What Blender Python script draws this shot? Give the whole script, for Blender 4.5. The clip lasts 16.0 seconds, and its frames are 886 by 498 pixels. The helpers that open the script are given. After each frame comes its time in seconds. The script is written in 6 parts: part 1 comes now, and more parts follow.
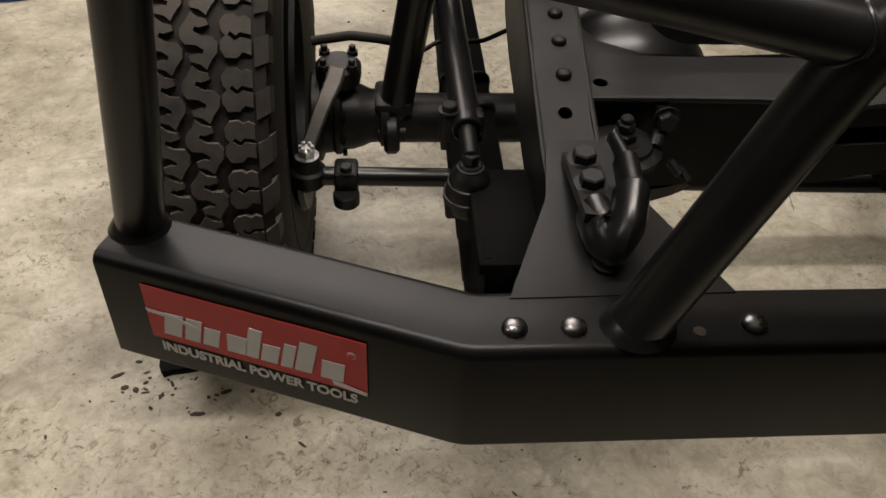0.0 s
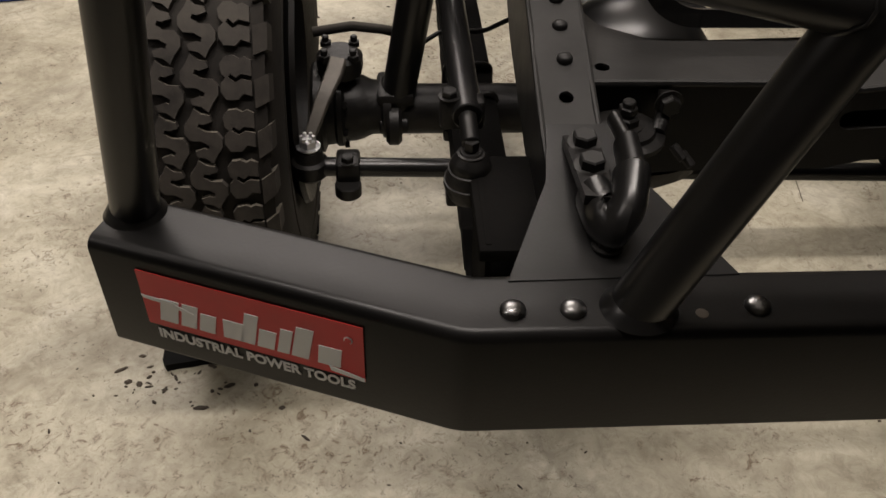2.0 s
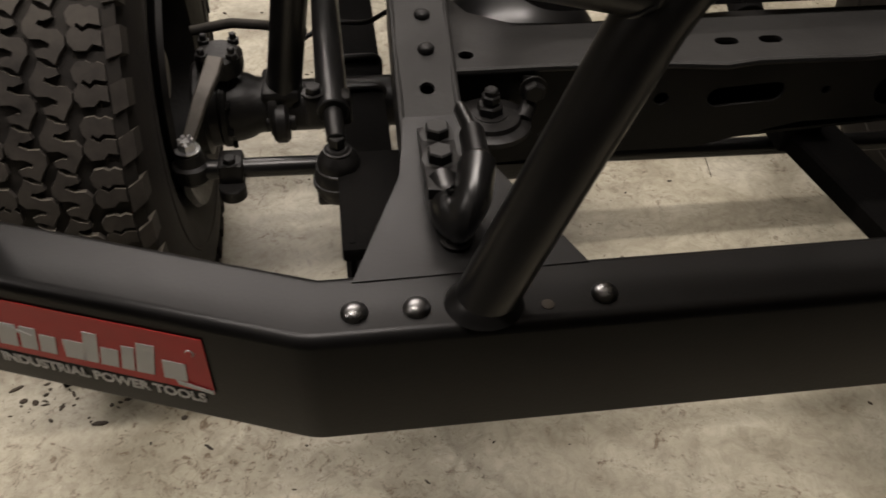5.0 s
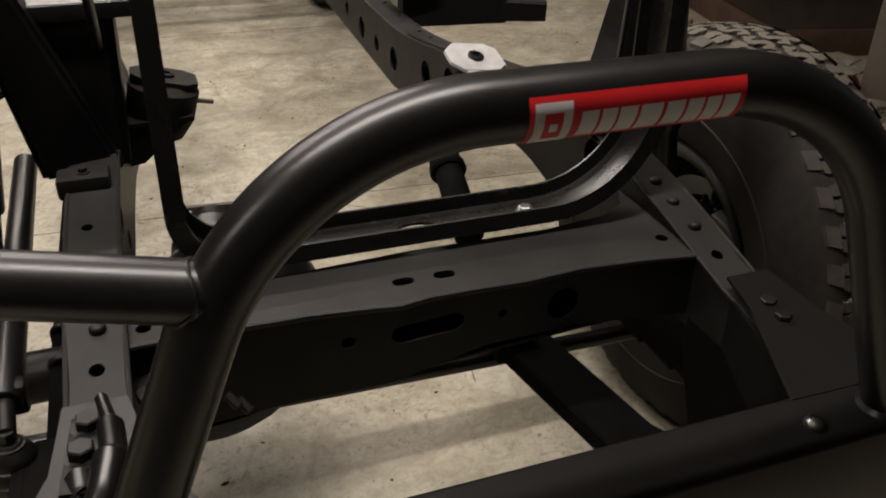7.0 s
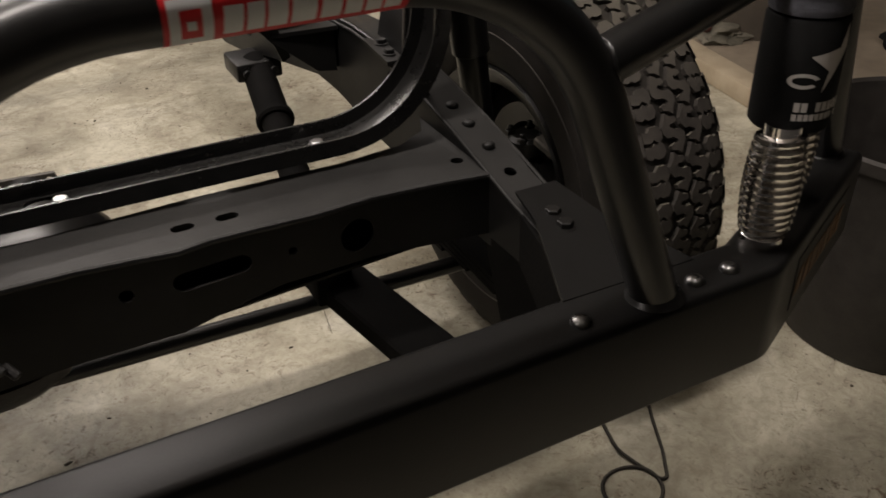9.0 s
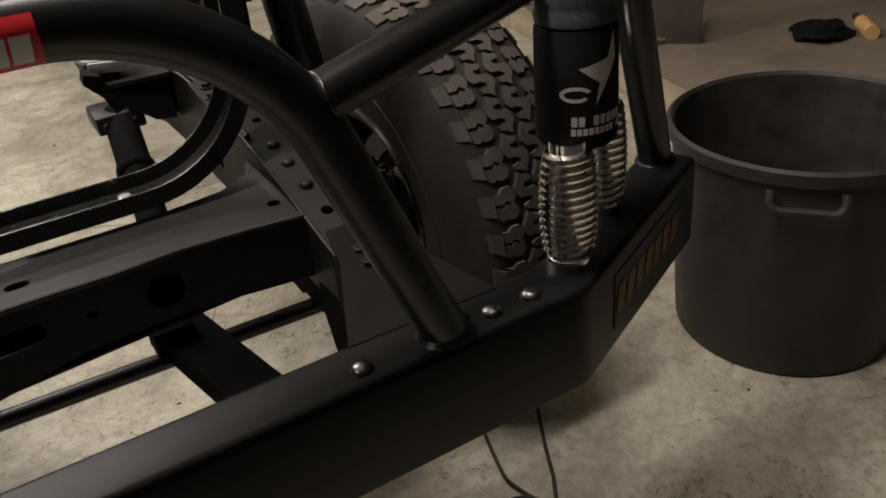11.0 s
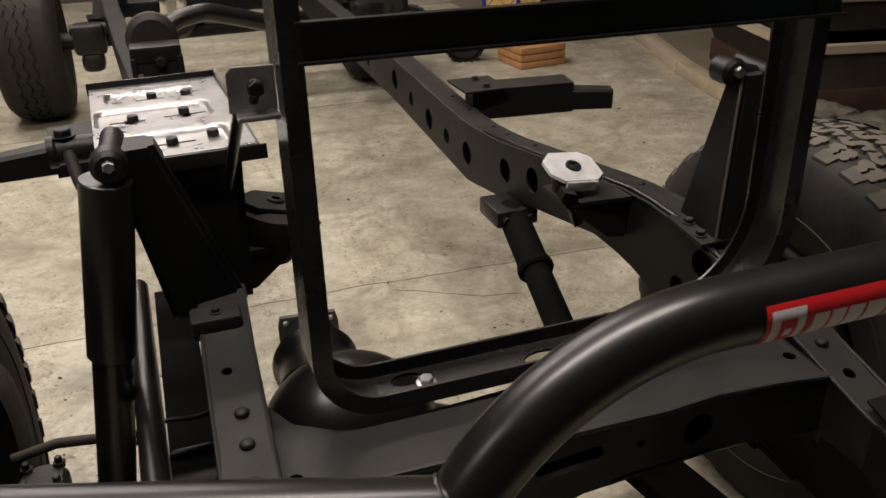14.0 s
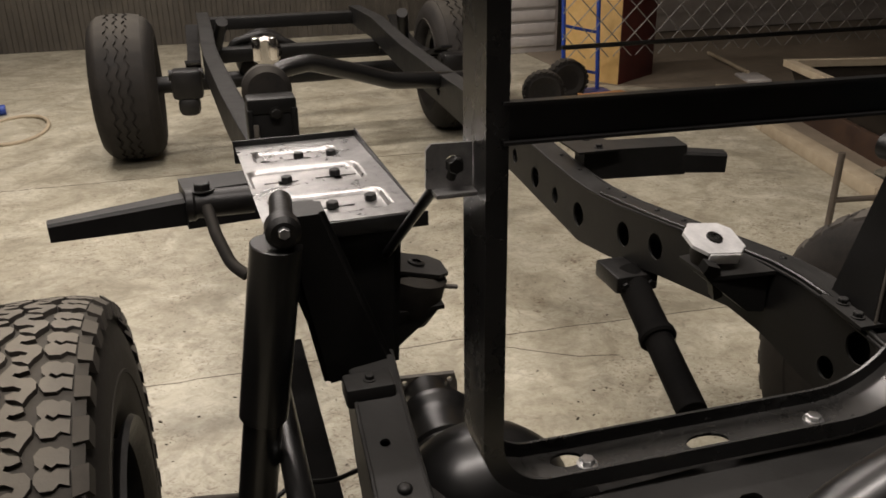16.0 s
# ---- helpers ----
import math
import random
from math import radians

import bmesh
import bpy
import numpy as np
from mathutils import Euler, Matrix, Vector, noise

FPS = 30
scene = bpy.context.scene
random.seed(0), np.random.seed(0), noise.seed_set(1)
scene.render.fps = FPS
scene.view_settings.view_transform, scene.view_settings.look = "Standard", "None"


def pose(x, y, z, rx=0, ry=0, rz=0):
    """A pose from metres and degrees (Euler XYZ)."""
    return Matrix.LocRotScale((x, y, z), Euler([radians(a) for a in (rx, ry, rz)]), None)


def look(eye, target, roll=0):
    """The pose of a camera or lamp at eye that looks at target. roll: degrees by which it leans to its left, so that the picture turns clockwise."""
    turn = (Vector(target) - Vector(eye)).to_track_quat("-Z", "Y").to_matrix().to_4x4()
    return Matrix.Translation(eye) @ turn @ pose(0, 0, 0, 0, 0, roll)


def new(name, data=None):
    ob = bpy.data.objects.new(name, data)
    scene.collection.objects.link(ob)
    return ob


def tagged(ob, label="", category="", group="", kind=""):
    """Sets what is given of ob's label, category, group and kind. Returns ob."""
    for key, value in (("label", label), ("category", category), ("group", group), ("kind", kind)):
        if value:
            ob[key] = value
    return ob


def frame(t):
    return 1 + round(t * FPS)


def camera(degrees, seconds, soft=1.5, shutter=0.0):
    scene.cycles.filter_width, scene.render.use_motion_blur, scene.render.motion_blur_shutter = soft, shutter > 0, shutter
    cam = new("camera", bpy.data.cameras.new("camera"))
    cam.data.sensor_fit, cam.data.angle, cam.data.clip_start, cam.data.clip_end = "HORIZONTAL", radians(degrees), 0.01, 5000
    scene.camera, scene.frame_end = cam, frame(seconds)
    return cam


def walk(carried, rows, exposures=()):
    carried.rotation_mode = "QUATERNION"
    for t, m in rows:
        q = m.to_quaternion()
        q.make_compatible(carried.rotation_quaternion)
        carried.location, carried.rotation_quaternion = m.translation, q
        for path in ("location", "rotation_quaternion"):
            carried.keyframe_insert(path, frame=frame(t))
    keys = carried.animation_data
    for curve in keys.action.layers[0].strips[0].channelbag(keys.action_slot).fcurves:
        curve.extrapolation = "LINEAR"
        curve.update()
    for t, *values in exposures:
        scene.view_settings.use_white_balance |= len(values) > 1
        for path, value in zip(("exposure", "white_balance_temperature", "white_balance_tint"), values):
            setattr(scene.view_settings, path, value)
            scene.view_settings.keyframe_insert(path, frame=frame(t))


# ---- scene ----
cam = camera(55.6, 16.0, soft=1.6, shutter=0.4)
# seconds, eye, turn (Euler degrees)
PATH = [
    (0.0, -0.6040, -0.4740, 1.1460, 47.68, -2.44, -3.48),
    (0.5, -0.5980, -0.4750, 1.1420, 47.99, -2.23, -3.70),
    (1.0, -0.5940, -0.4770, 1.1370, 48.07, -2.23, -3.66),
    (1.5, -0.5940, -0.4760, 1.1290, 47.75, -2.22, -3.37),
    (2.0, -0.5920, -0.4780, 1.1270, 47.79, -1.70, -3.18),
    (2.5, -0.5860, -0.4770, 1.1270, 47.69, -1.48, -3.23),
    (3.0, -0.5840, -0.4760, 1.1270, 47.64, -1.40, -3.38),
    (3.2, -0.5830, -0.4770, 1.1290, 47.41, -1.18, -3.32),
    (5.3, -0.4610, -0.4660, 1.1240, 47.13, -1.25, -9.57),
    (5.5, -0.4400, -0.4660, 1.1270, 47.38, -1.47, -11.36),
    (6.0, -0.3917, -0.4652, 1.1468, 51.40, -1.09, -15.03),
    (6.5, -0.3377, -0.4734, 1.1675, 56.33, -0.63, -18.52),
    (7.0, -0.3046, -0.4844, 1.1903, 60.62, -0.99, -20.11),
    (7.5, -0.2755, -0.4981, 1.1915, 61.99, -0.64, -21.70),
    (8.0, -0.2371, -0.5155, 1.1813, 60.84, 0.43, -24.08),
    (8.5, -0.1943, -0.5293, 1.1622, 59.27, 0.48, -26.89),
    (9.0, -0.1504, -0.5538, 1.1432, 58.17, 1.23, -27.65),
    (9.5, -0.0450, -0.5975, 1.1187, 58.83, 0.33, -26.06),
    (9.7, 0.0000, -0.6085, 1.1117, 58.67, 0.67, -26.01),
    (10.75, 0.0606, -0.6151, 1.1194, 59.21, 4.33, -30.33),
    (11.8, -0.0032, -0.5602, 1.1664, 61.15, 6.54, -32.30),
    (12.0, -0.0372, -0.5322, 1.1844, 61.87, 5.96, -30.76),
    (12.5, -0.1380, -0.4748, 1.2399, 61.86, 4.35, -26.60),
    (13.0, -0.2483, -0.4333, 1.2695, 61.66, 3.70, -23.12),
    (13.5, -0.3706, -0.4072, 1.2822, 63.14, 2.77, -20.42),
    (14.0, -0.4250, -0.3937, 1.2906, 63.95, 1.34, -19.73),
    (14.5, -0.4631, -0.3576, 1.2865, 62.98, 0.12, -20.49),
    (15.0, -0.4999, -0.3272, 1.2904, 62.10, -0.03, -21.12),
    (15.5, -0.5505, -0.3227, 1.3135, 65.45, -0.22, -17.93),
    (16.0, -0.5542, -0.3165, 1.3201, 66.96, 0.77, -15.71),
]
walk(cam, [(t, pose(x, y, z, a, b, c)) for t, x, y, z, a, b, c in PATH],
     exposures=[(0.0, 0.0), (3.2, 0.0), (9.0, 0.0), (16.0, 0.0)])

# ---- world and lights ----
world = bpy.data.worlds.new("night")
world.use_nodes = True
world.node_tree.nodes["Background"].inputs[0].default_value = (0.02, 0.022, 0.03, 1)
world.node_tree.nodes["Background"].inputs[1].default_value = 0.3
scene.world = world


def area_lamp(name, loc, target, sx, sy, watts, colour):
    data = bpy.data.lights.new(name, "AREA")
    data.shape, data.size, data.size_y, data.energy, data.color = "RECTANGLE", sx, sy, watts, colour
    ob = new(name, data)
    ob.matrix_world = look(loc, target)
    return ob


WARM = (1.0, 0.905, 0.845)
# fluorescent battens, unseen, inferred from streaked highlights: place, size, watts down and watts up on to the ceiling
# the leftmost is guessed from one highlight; the upward watts are added fill
for lx, ly, lz, sx, sy, down, rise in ((-4.3, -0.4, 3.2, 2.4, 0.12, 34, 8), (-0.55, 0.2, 3.2, 2.4, 0.12, 73, 32), (-1.0, 2.6, 3.2, 2.4, 0.08, 60, 32), (-0.9, 4.3, 3.2, 2.4, 0.08, 49, 28), (-1.0, 6.0, 3.2, 2.4, 0.08, 50, 24)):
    area_lamp("tube_light", (lx, ly, lz), (lx, ly, 0), sx, sy, down, WARM)
    area_lamp("tube_light", (lx, ly, lz + 0.08), (lx, ly, 9), sx, sy, rise, WARM)


# ---- materials ----
def ramp(nt, fac, stops):
    r = nt.nodes.new("ShaderNodeValToRGB")
    els = r.color_ramp.elements
    while len(els) < len(stops):
        els.new(0.5)
    for e, (p, c) in zip(els, stops):
        e.position, e.color = p, (*c, 1) if len(c) == 3 else c
    nt.links.new(fac, r.inputs[0])
    return r.outputs[0]


def noise_tex(nt, scale, detail=6, rough=0.6, coords=None, distortion=0.0):
    n = nt.nodes.new("ShaderNodeTexNoise")
    n.inputs["Scale"].default_value, n.inputs["Detail"].default_value = scale, detail
    n.inputs["Roughness"].default_value, n.inputs["Distortion"].default_value = rough, distortion
    if coords is not None:
        nt.links.new(coords, n.inputs["Vector"])
    return n.outputs["Fac"]


def material(name, dark, light, rough=(0.4, 0.55), metal=0.0, grain=30.0, coarse=3.0, bump=0.1, bump_scale=120.0, coat=0.0, specular=0.5, dust_and_light=None):
    """Two scales of variation in colour and roughness, and a fine relief."""
    m = bpy.data.materials.new(name)
    m.use_nodes = True
    nt = m.node_tree
    b = nt.nodes["Principled BSDF"]
    geo = nt.nodes.new("ShaderNodeNewGeometry").outputs["Position"]
    fine, big = noise_tex(nt, grain, coords=geo), noise_tex(nt, coarse, coords=geo)
    mix = nt.nodes.new("ShaderNodeMath")
    mix.operation = "MULTIPLY_ADD"
    nt.links.new(fine, mix.inputs[0])
    mix.inputs[1].default_value = 0.5
    half = nt.nodes.new("ShaderNodeMath")
    half.operation = "MULTIPLY"
    half.inputs[1].default_value = 0.5
    nt.links.new(big, half.inputs[0])
    nt.links.new(half.outputs[0], mix.inputs[2])
    colour = ramp(nt, mix.outputs[0], [(0.32, dark), (0.68, light)])
    if dust_and_light:
        # upward faces lightened, patchily: overhead sheen put into colour, along with a settled dusting
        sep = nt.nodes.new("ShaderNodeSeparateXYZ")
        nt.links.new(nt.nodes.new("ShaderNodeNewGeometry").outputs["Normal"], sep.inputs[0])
        facing_up = ramp(nt, sep.outputs[2], [(0.55, (0, 0, 0)), (0.95, (1, 1, 1))])
        patchy = ramp(nt, noise_tex(nt, 9.0, 8, 0.65, geo, 0.6), [(0.3, grey(0.55)), (0.65, grey(1.0))])
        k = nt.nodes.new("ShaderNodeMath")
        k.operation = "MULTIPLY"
        nt.links.new(facing_up, k.inputs[0])
        nt.links.new(patchy, k.inputs[1])
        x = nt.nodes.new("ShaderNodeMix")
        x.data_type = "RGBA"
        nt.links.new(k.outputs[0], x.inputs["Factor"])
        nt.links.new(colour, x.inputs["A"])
        x.inputs["B"].default_value = (*dust_and_light, 1)
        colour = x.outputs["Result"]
    nt.links.new(colour, b.inputs["Base Color"])
    r = nt.nodes.new("ShaderNodeMapRange")
    r.inputs[1].default_value, r.inputs[2].default_value = 0.3, 0.7
    r.inputs[3].default_value, r.inputs[4].default_value = rough
    nt.links.new(mix.outputs[0], r.inputs[0])
    nt.links.new(r.outputs[0], b.inputs["Roughness"])
    b.inputs["Metallic"].default_value, b.inputs["Coat Weight"].default_value = metal, coat
    b.inputs["Specular IOR Level"].default_value = specular
    if bump:
        bp = nt.nodes.new("ShaderNodeBump")
        bp.inputs["Strength"].default_value, bp.inputs["Distance"].default_value = bump, 0.002
        nt.links.new(noise_tex(nt, bump_scale, 3, coords=geo), bp.inputs["Height"])
        nt.links.new(bp.outputs[0], b.inputs["Normal"])
    return m


def grey(v, warm=0.0):
    return (v * (1 + warm), v, v * (1 - warm))


PAINT = material("satin_black_paint", grey(0.004), grey(0.008, 0.03), (0.28, 0.35), grain=25, coarse=4, bump=0.03, bump_scale=300, specular=0.52)
CHASSIS = material("chassis_black_paint", grey(0.005), grey(0.010, 0.04), (0.36, 0.5), grain=18, coarse=5, bump=0.1, bump_scale=180, specular=0.16, dust_and_light=(0.033, 0.0323, 0.031))
PRESSED = material("pressed_black_paint", grey(0.004), grey(0.010, 0.04), (0.22, 0.32), grain=18, coarse=5, bump=0.06, bump_scale=180, specular=0.7, dust_and_light=(0.036, 0.0353, 0.034))
BUMPER = material("bumper_black_paint", grey(0.003), grey(0.007, 0.05), (0.31, 0.39), grain=22, coarse=4, bump=0.06, bump_scale=260, specular=0.22, dust_and_light=(0.010, 0.0098, 0.0095))
CAST = material("greasy_cast_iron", grey(0.003), grey(0.011, 0.1), (0.33, 0.55), grain=40, coarse=8, bump=0.3, bump_scale=150, specular=0.3)
TREAD = material("dusty_tread_rubber", grey(0.02, 0.1), grey(0.055, 0.14), (0.55, 0.8), grain=50, coarse=9, bump=0.25, bump_scale=200, specular=0.3, dust_and_light=(0.15, 0.135, 0.108))
RUBBER = material("tyre_rubber", grey(0.010, 0.08), grey(0.025, 0.14), (0.6, 0.8), grain=60, coarse=9, bump=0.25, bump_scale=200, specular=0.2, dust_and_light=(0.06, 0.054, 0.044))
STEEL = material("bare_worn_steel", grey(0.2), grey(0.44, 0.02), (0.22, 0.4), 0.8, grain=60, coarse=10, bump=0.15, bump_scale=250)
ALLOY = material("bright_cast_alloy", grey(0.5), grey(0.8, 0.01), (0.3, 0.45), 0.25, grain=60, coarse=14, bump=0.15, bump_scale=250)
ZINC = material("zinc_plated_steel", grey(0.45), grey(0.7), (0.25, 0.4), 1.0, grain=80, coarse=20, bump=0.05)
DULL = material("dull_brown_steel", (0.05, 0.045, 0.038), (0.12, 0.108, 0.092), (0.4, 0.6), 0.3, grain=50, coarse=12, bump=0.2)
NICKEL = material("dull_plated_steel", grey(0.14), grey(0.28), (0.22, 0.36), 1.0, grain=80, coarse=20, bump=0.05)
CHROME = material("chrome", grey(0.75, 0.04), grey(0.9, 0.03), (0.1, 0.18), 1.0, grain=60, coarse=15, bump=0.0)
RED = material("red_vinyl", (0.5, 0.012, 0.016), (0.62, 0.02, 0.024), (0.4, 0.5), bump=0.03)
WHITE = material("white_vinyl", grey(0.62), grey(0.74), (0.4, 0.5), bump=0.03)
WOOD = material("raw_pine", (0.3, 0.13, 0.045), (0.5, 0.26, 0.1), (0.6, 0.75), grain=25, coarse=6, bump=0.2)
DARKWALL = material("dark_steel_sheet", (0.045, 0.039, 0.03), (0.095, 0.083, 0.065), (0.5, 0.7), grain=6, coarse=1)


def concrete():
    m = bpy.data.materials.new("stained_concrete")
    m.use_nodes = True
    nt = m.node_tree
    b = nt.nodes["Principled BSDF"]
    geo = nt.nodes.new("ShaderNodeNewGeometry").outputs["Position"]
    base = ramp(nt, noise_tex(nt, 3.4, 12, 0.7, geo, 0.7), [(0.27, (0.22, 0.195, 0.14)), (0.44, (0.40, 0.37, 0.28)), (0.58, (0.52, 0.49, 0.385)), (0.75, (0.68, 0.65, 0.55))])
    stain = ramp(nt, noise_tex(nt, 1.5, 12, 0.7, geo, 1.6), [(0.5, (0, 0, 0)), (0.68, (1, 1, 1))])
    patch = ramp(nt, noise_tex(nt, 6.0, 12, 0.78, geo, 2.4), [(0.56, (0, 0, 0)), (0.68, (1, 1, 1))])
    # tide marks of dried puddles
    tide = ramp(nt, noise_tex(nt, 2.6, 3, 0.45, geo, 0.9), [(0.50, (0, 0, 0)), (0.565, (1, 1, 1)), (0.58, (1, 1, 1)), (0.592, (0.1, 0.1, 0.1))])
    mottle = ramp(nt, noise_tex(nt, 24.0, 10, 0.78, geo, 1.2), [(0.44, (0, 0, 0)), (0.7, (1, 1, 1))])
    # rusty grit trodden in, in clusters
    spot = ramp(nt, noise_tex(nt, 85.0, 4, 0.7, geo, 0.6), [(0.6, (0, 0, 0)), (0.66, (1, 1, 1))])
    cluster = ramp(nt, noise_tex(nt, 3.0, 6, 0.65, geo, 1.0), [(0.48, grey(0.2)), (0.6, (1, 1, 1))])
    both = nt.nodes.new("ShaderNodeMath")
    both.operation = "MULTIPLY"
    nt.links.new(spot, both.inputs[0])
    nt.links.new(cluster, both.inputs[1])
    spot = both.outputs[0]

    def darken(colour, fac, shade, amount):
        x = nt.nodes.new("ShaderNodeMix")
        x.data_type = "RGBA"
        k = nt.nodes.new("ShaderNodeMath")
        k.operation = "MULTIPLY"
        k.inputs[1].default_value = amount
        nt.links.new(fac, k.inputs[0])
        nt.links.new(k.outputs[0], x.inputs["Factor"])
        nt.links.new(colour, x.inputs["A"])
        x.inputs["B"].default_value = (*shade, 1)
        return x.outputs["Result"]

    c = darken(base, stain, (0.15, 0.135, 0.1), 0.5)
    c = darken(c, patch, (0.12, 0.1, 0.065), 0.5)
    c = darken(c, tide, (0.2, 0.175, 0.125), 0.32)
    c = darken(c, mottle, (0.16, 0.13, 0.085), 0.55)
    c = darken(c, spot, (0.05, 0.03, 0.015), 0.8)
    # rust brown scale ground into the slab, in ragged drifts
    scale = ramp(nt, noise_tex(nt, 38.0, 10, 0.75, geo, 1.6), [(0.53, (0, 0, 0)), (0.62, (1, 1, 1))])
    drift = ramp(nt, noise_tex(nt, 2.1, 8, 0.7, geo, 1.4), [(0.465, (0, 0, 0)), (0.56, (1, 1, 1))])
    k = nt.nodes.new("ShaderNodeMath")
    k.operation = "MULTIPLY"
    nt.links.new(scale, k.inputs[0])
    nt.links.new(drift, k.inputs[1])
    c = darken(c, k.outputs[0], (0.09, 0.052, 0.025), 0.8)
    nt.links.new(c, b.inputs["Base Color"])
    r = ramp(nt, noise_tex(nt, 5.0, 6, 0.6, geo), [(0.3, grey(0.38)), (0.7, grey(0.62))])
    nt.links.new(r, b.inputs["Roughness"])
    bp = nt.nodes.new("ShaderNodeBump")
    bp.inputs["Strength"].default_value, bp.inputs["Distance"].default_value = 0.25, 0.003
    nt.links.new(noise_tex(nt, 60.0, 8, 0.7, geo), bp.inputs["Height"])
    nt.links.new(bp.outputs[0], b.inputs["Normal"])
    return m


CONCRETE = concrete()
BLUE = material("blue_plastic", (0.01, 0.03, 0.2), (0.02, 0.06, 0.32), (0.35, 0.5))
DIRTY = material("dusty_black_plastic", grey(0.013, 0.1), grey(0.042, 0.12), (0.35, 0.65), grain=22, coarse=5, bump=0.2, specular=0.3)
NEOPRENE = material("black_neoprene", grey(0.004), grey(0.010), (0.75, 0.9), grain=90, coarse=10, bump=0.3, bump_scale=500, specular=0.15)
DENIM = material("grey_knitted_cloth", (0.03, 0.032, 0.04), (0.09, 0.09, 0.105), (0.8, 0.95), grain=120, coarse=20, bump=0.5, bump_scale=400)
TEAL = material("turquoise_band", (0.02, 0.22, 0.3), (0.04, 0.4, 0.5), (0.5, 0.6))
LIGHTVINYL = material("silver_print", grey(0.35, 0.06), grey(0.5, 0.06), (0.4, 0.5))
AMBER = material("faded_orange_print", (0.13, 0.06, 0.014), (0.22, 0.11, 0.03), (0.5, 0.6))
YELLOW = material("yellow_painted_steel", (0.58, 0.36, 0.12), (0.76, 0.52, 0.22), (0.5, 0.65), grain=20, coarse=4)
MAROON = material("maroon_painted_steel", (0.07, 0.012, 0.01), (0.12, 0.022, 0.018), (0.5, 0.65), grain=20, coarse=4)
GALV = material("dull_galvanised_wire", grey(0.14, 0.05), grey(0.34, 0.05), (0.4, 0.6), 0.4, bump=0.0)
STRIPE = material("grey_knitted_stripe", grey(0.14, 0.03), grey(0.24, 0.03), (0.8, 0.95), grain=120, coarse=20, bump=0.5, bump_scale=400)
LOUVRE = material("pale_painted_sheet", grey(0.42, 0.05), grey(0.56, 0.06), (0.5, 0.6), grain=12, coarse=2)
SIDING = material("grey_weatherboard", grey(0.2, 0.1), grey(0.32, 0.1), (0.5, 0.7), grain=9, coarse=1.5, bump=0.15)
KERB = material("grubby_timber_edge", (0.3, 0.24, 0.16), (0.46, 0.39, 0.28), (0.7, 0.85), grain=12, coarse=2, bump=0.3)
SKIP = material("dirty_brown_steel", (0.05, 0.04, 0.03), (0.11, 0.09, 0.07), (0.5, 0.7), grain=9, coarse=2, bump=0.15)
# darker, duller copy of the chassis black; stands in for shade under the rails
SHADED_BLACK = material("matt_black_shaded", grey(0.002), grey(0.006, 0.08), (0.75, 0.9), grain=30, coarse=6, bump=0.4, bump_scale=160, specular=0.05)
BOARD = material("weathered_ply", (0.045, 0.036, 0.026), (0.1, 0.08, 0.058), (0.65, 0.8), grain=9, coarse=2, bump=0.2)
RUST = material("rusty_drum", (0.025, 0.012, 0.008), (0.07, 0.036, 0.018), (0.6, 0.8), grain=30, coarse=8, bump=0.3)
BROWN_GROUND = material("dark_brown_ground", (0.14, 0.115, 0.085), (0.29, 0.24, 0.18), (0.45, 0.65), grain=14, coarse=2, bump=0.2)
DARK_FLOOR = material("dark_unseen_floor", grey(0.03, 0.04), grey(0.06, 0.05), (0.7, 0.9), grain=60, coarse=2, bump=0.4)
GRIT = material("dark_grit", (0.02, 0.016, 0.012), (0.08, 0.06, 0.04), (0.7, 0.9))
ROCK = material("dusty_rag", (0.08, 0.075, 0.055), (0.19, 0.17, 0.13), (0.8, 0.95), grain=20, coarse=5, bump=0.4)
CEILING = material("pale_ceiling_sheet", grey(0.5, 0.04), grey(0.6, 0.05), (0.6, 0.75), grain=5, coarse=1)


# ---- mesh helpers ----
def part(name, bm, mat, parent=None, label="", smooth=35):
    """Links a bmesh as one mesh object under a thing or a part."""
    bmesh.ops.recalc_face_normals(bm, faces=bm.faces)
    me = bpy.data.meshes.new(name)
    bm.to_mesh(me)
    bm.free()
    me.materials.append(mat)
    if smooth:
        me.polygons.foreach_set("use_smooth", [True] * len(me.polygons))
        me.set_sharp_from_angle(angle=radians(smooth))
    ob = new(name, me)
    ob.parent = parent
    if label:
        ob["label"] = label
    return ob


def thing(name, label, category, loc=(0, 0, 0), group="", kind=""):
    ob = new(name)
    ob.location = loc
    ob.empty_display_size = 0.05
    return tagged(ob, label, category, group, kind)


def aim(a, b):
    """A pose at a whose z axis points to b, and the distance."""
    a, b = Vector(a), Vector(b)
    return Matrix.Translation(a) @ (b - a).to_track_quat("Z", "Y").to_matrix().to_4x4(), (b - a).length


def box(bm, x0, x1, y0, y1, z0, z1, bevel=0.0, m=None, seg=2):
    t = bmesh.new()
    bmesh.ops.create_cube(t, size=1)
    for v in t.verts:
        v.co = Vector(((x0 + x1) / 2 + v.co.x * (x1 - x0), (y0 + y1) / 2 + v.co.y * (y1 - y0), (z0 + z1) / 2 + v.co.z * (z1 - z0)))
    if bevel:
        bmesh.ops.bevel(t, geom=t.edges[:], offset=bevel, segments=seg, affect="EDGES", profile=0.5)
    return merge(bm, t, m)


def merge(bm, t, m=None):
    if m is not None:
        bmesh.ops.transform(t, matrix=m, verts=t.verts)
    me = bpy.data.meshes.new("tmp")
    t.to_mesh(me)
    t.free()
    bm.from_mesh(me)
    bpy.data.meshes.remove(me)
    return bm


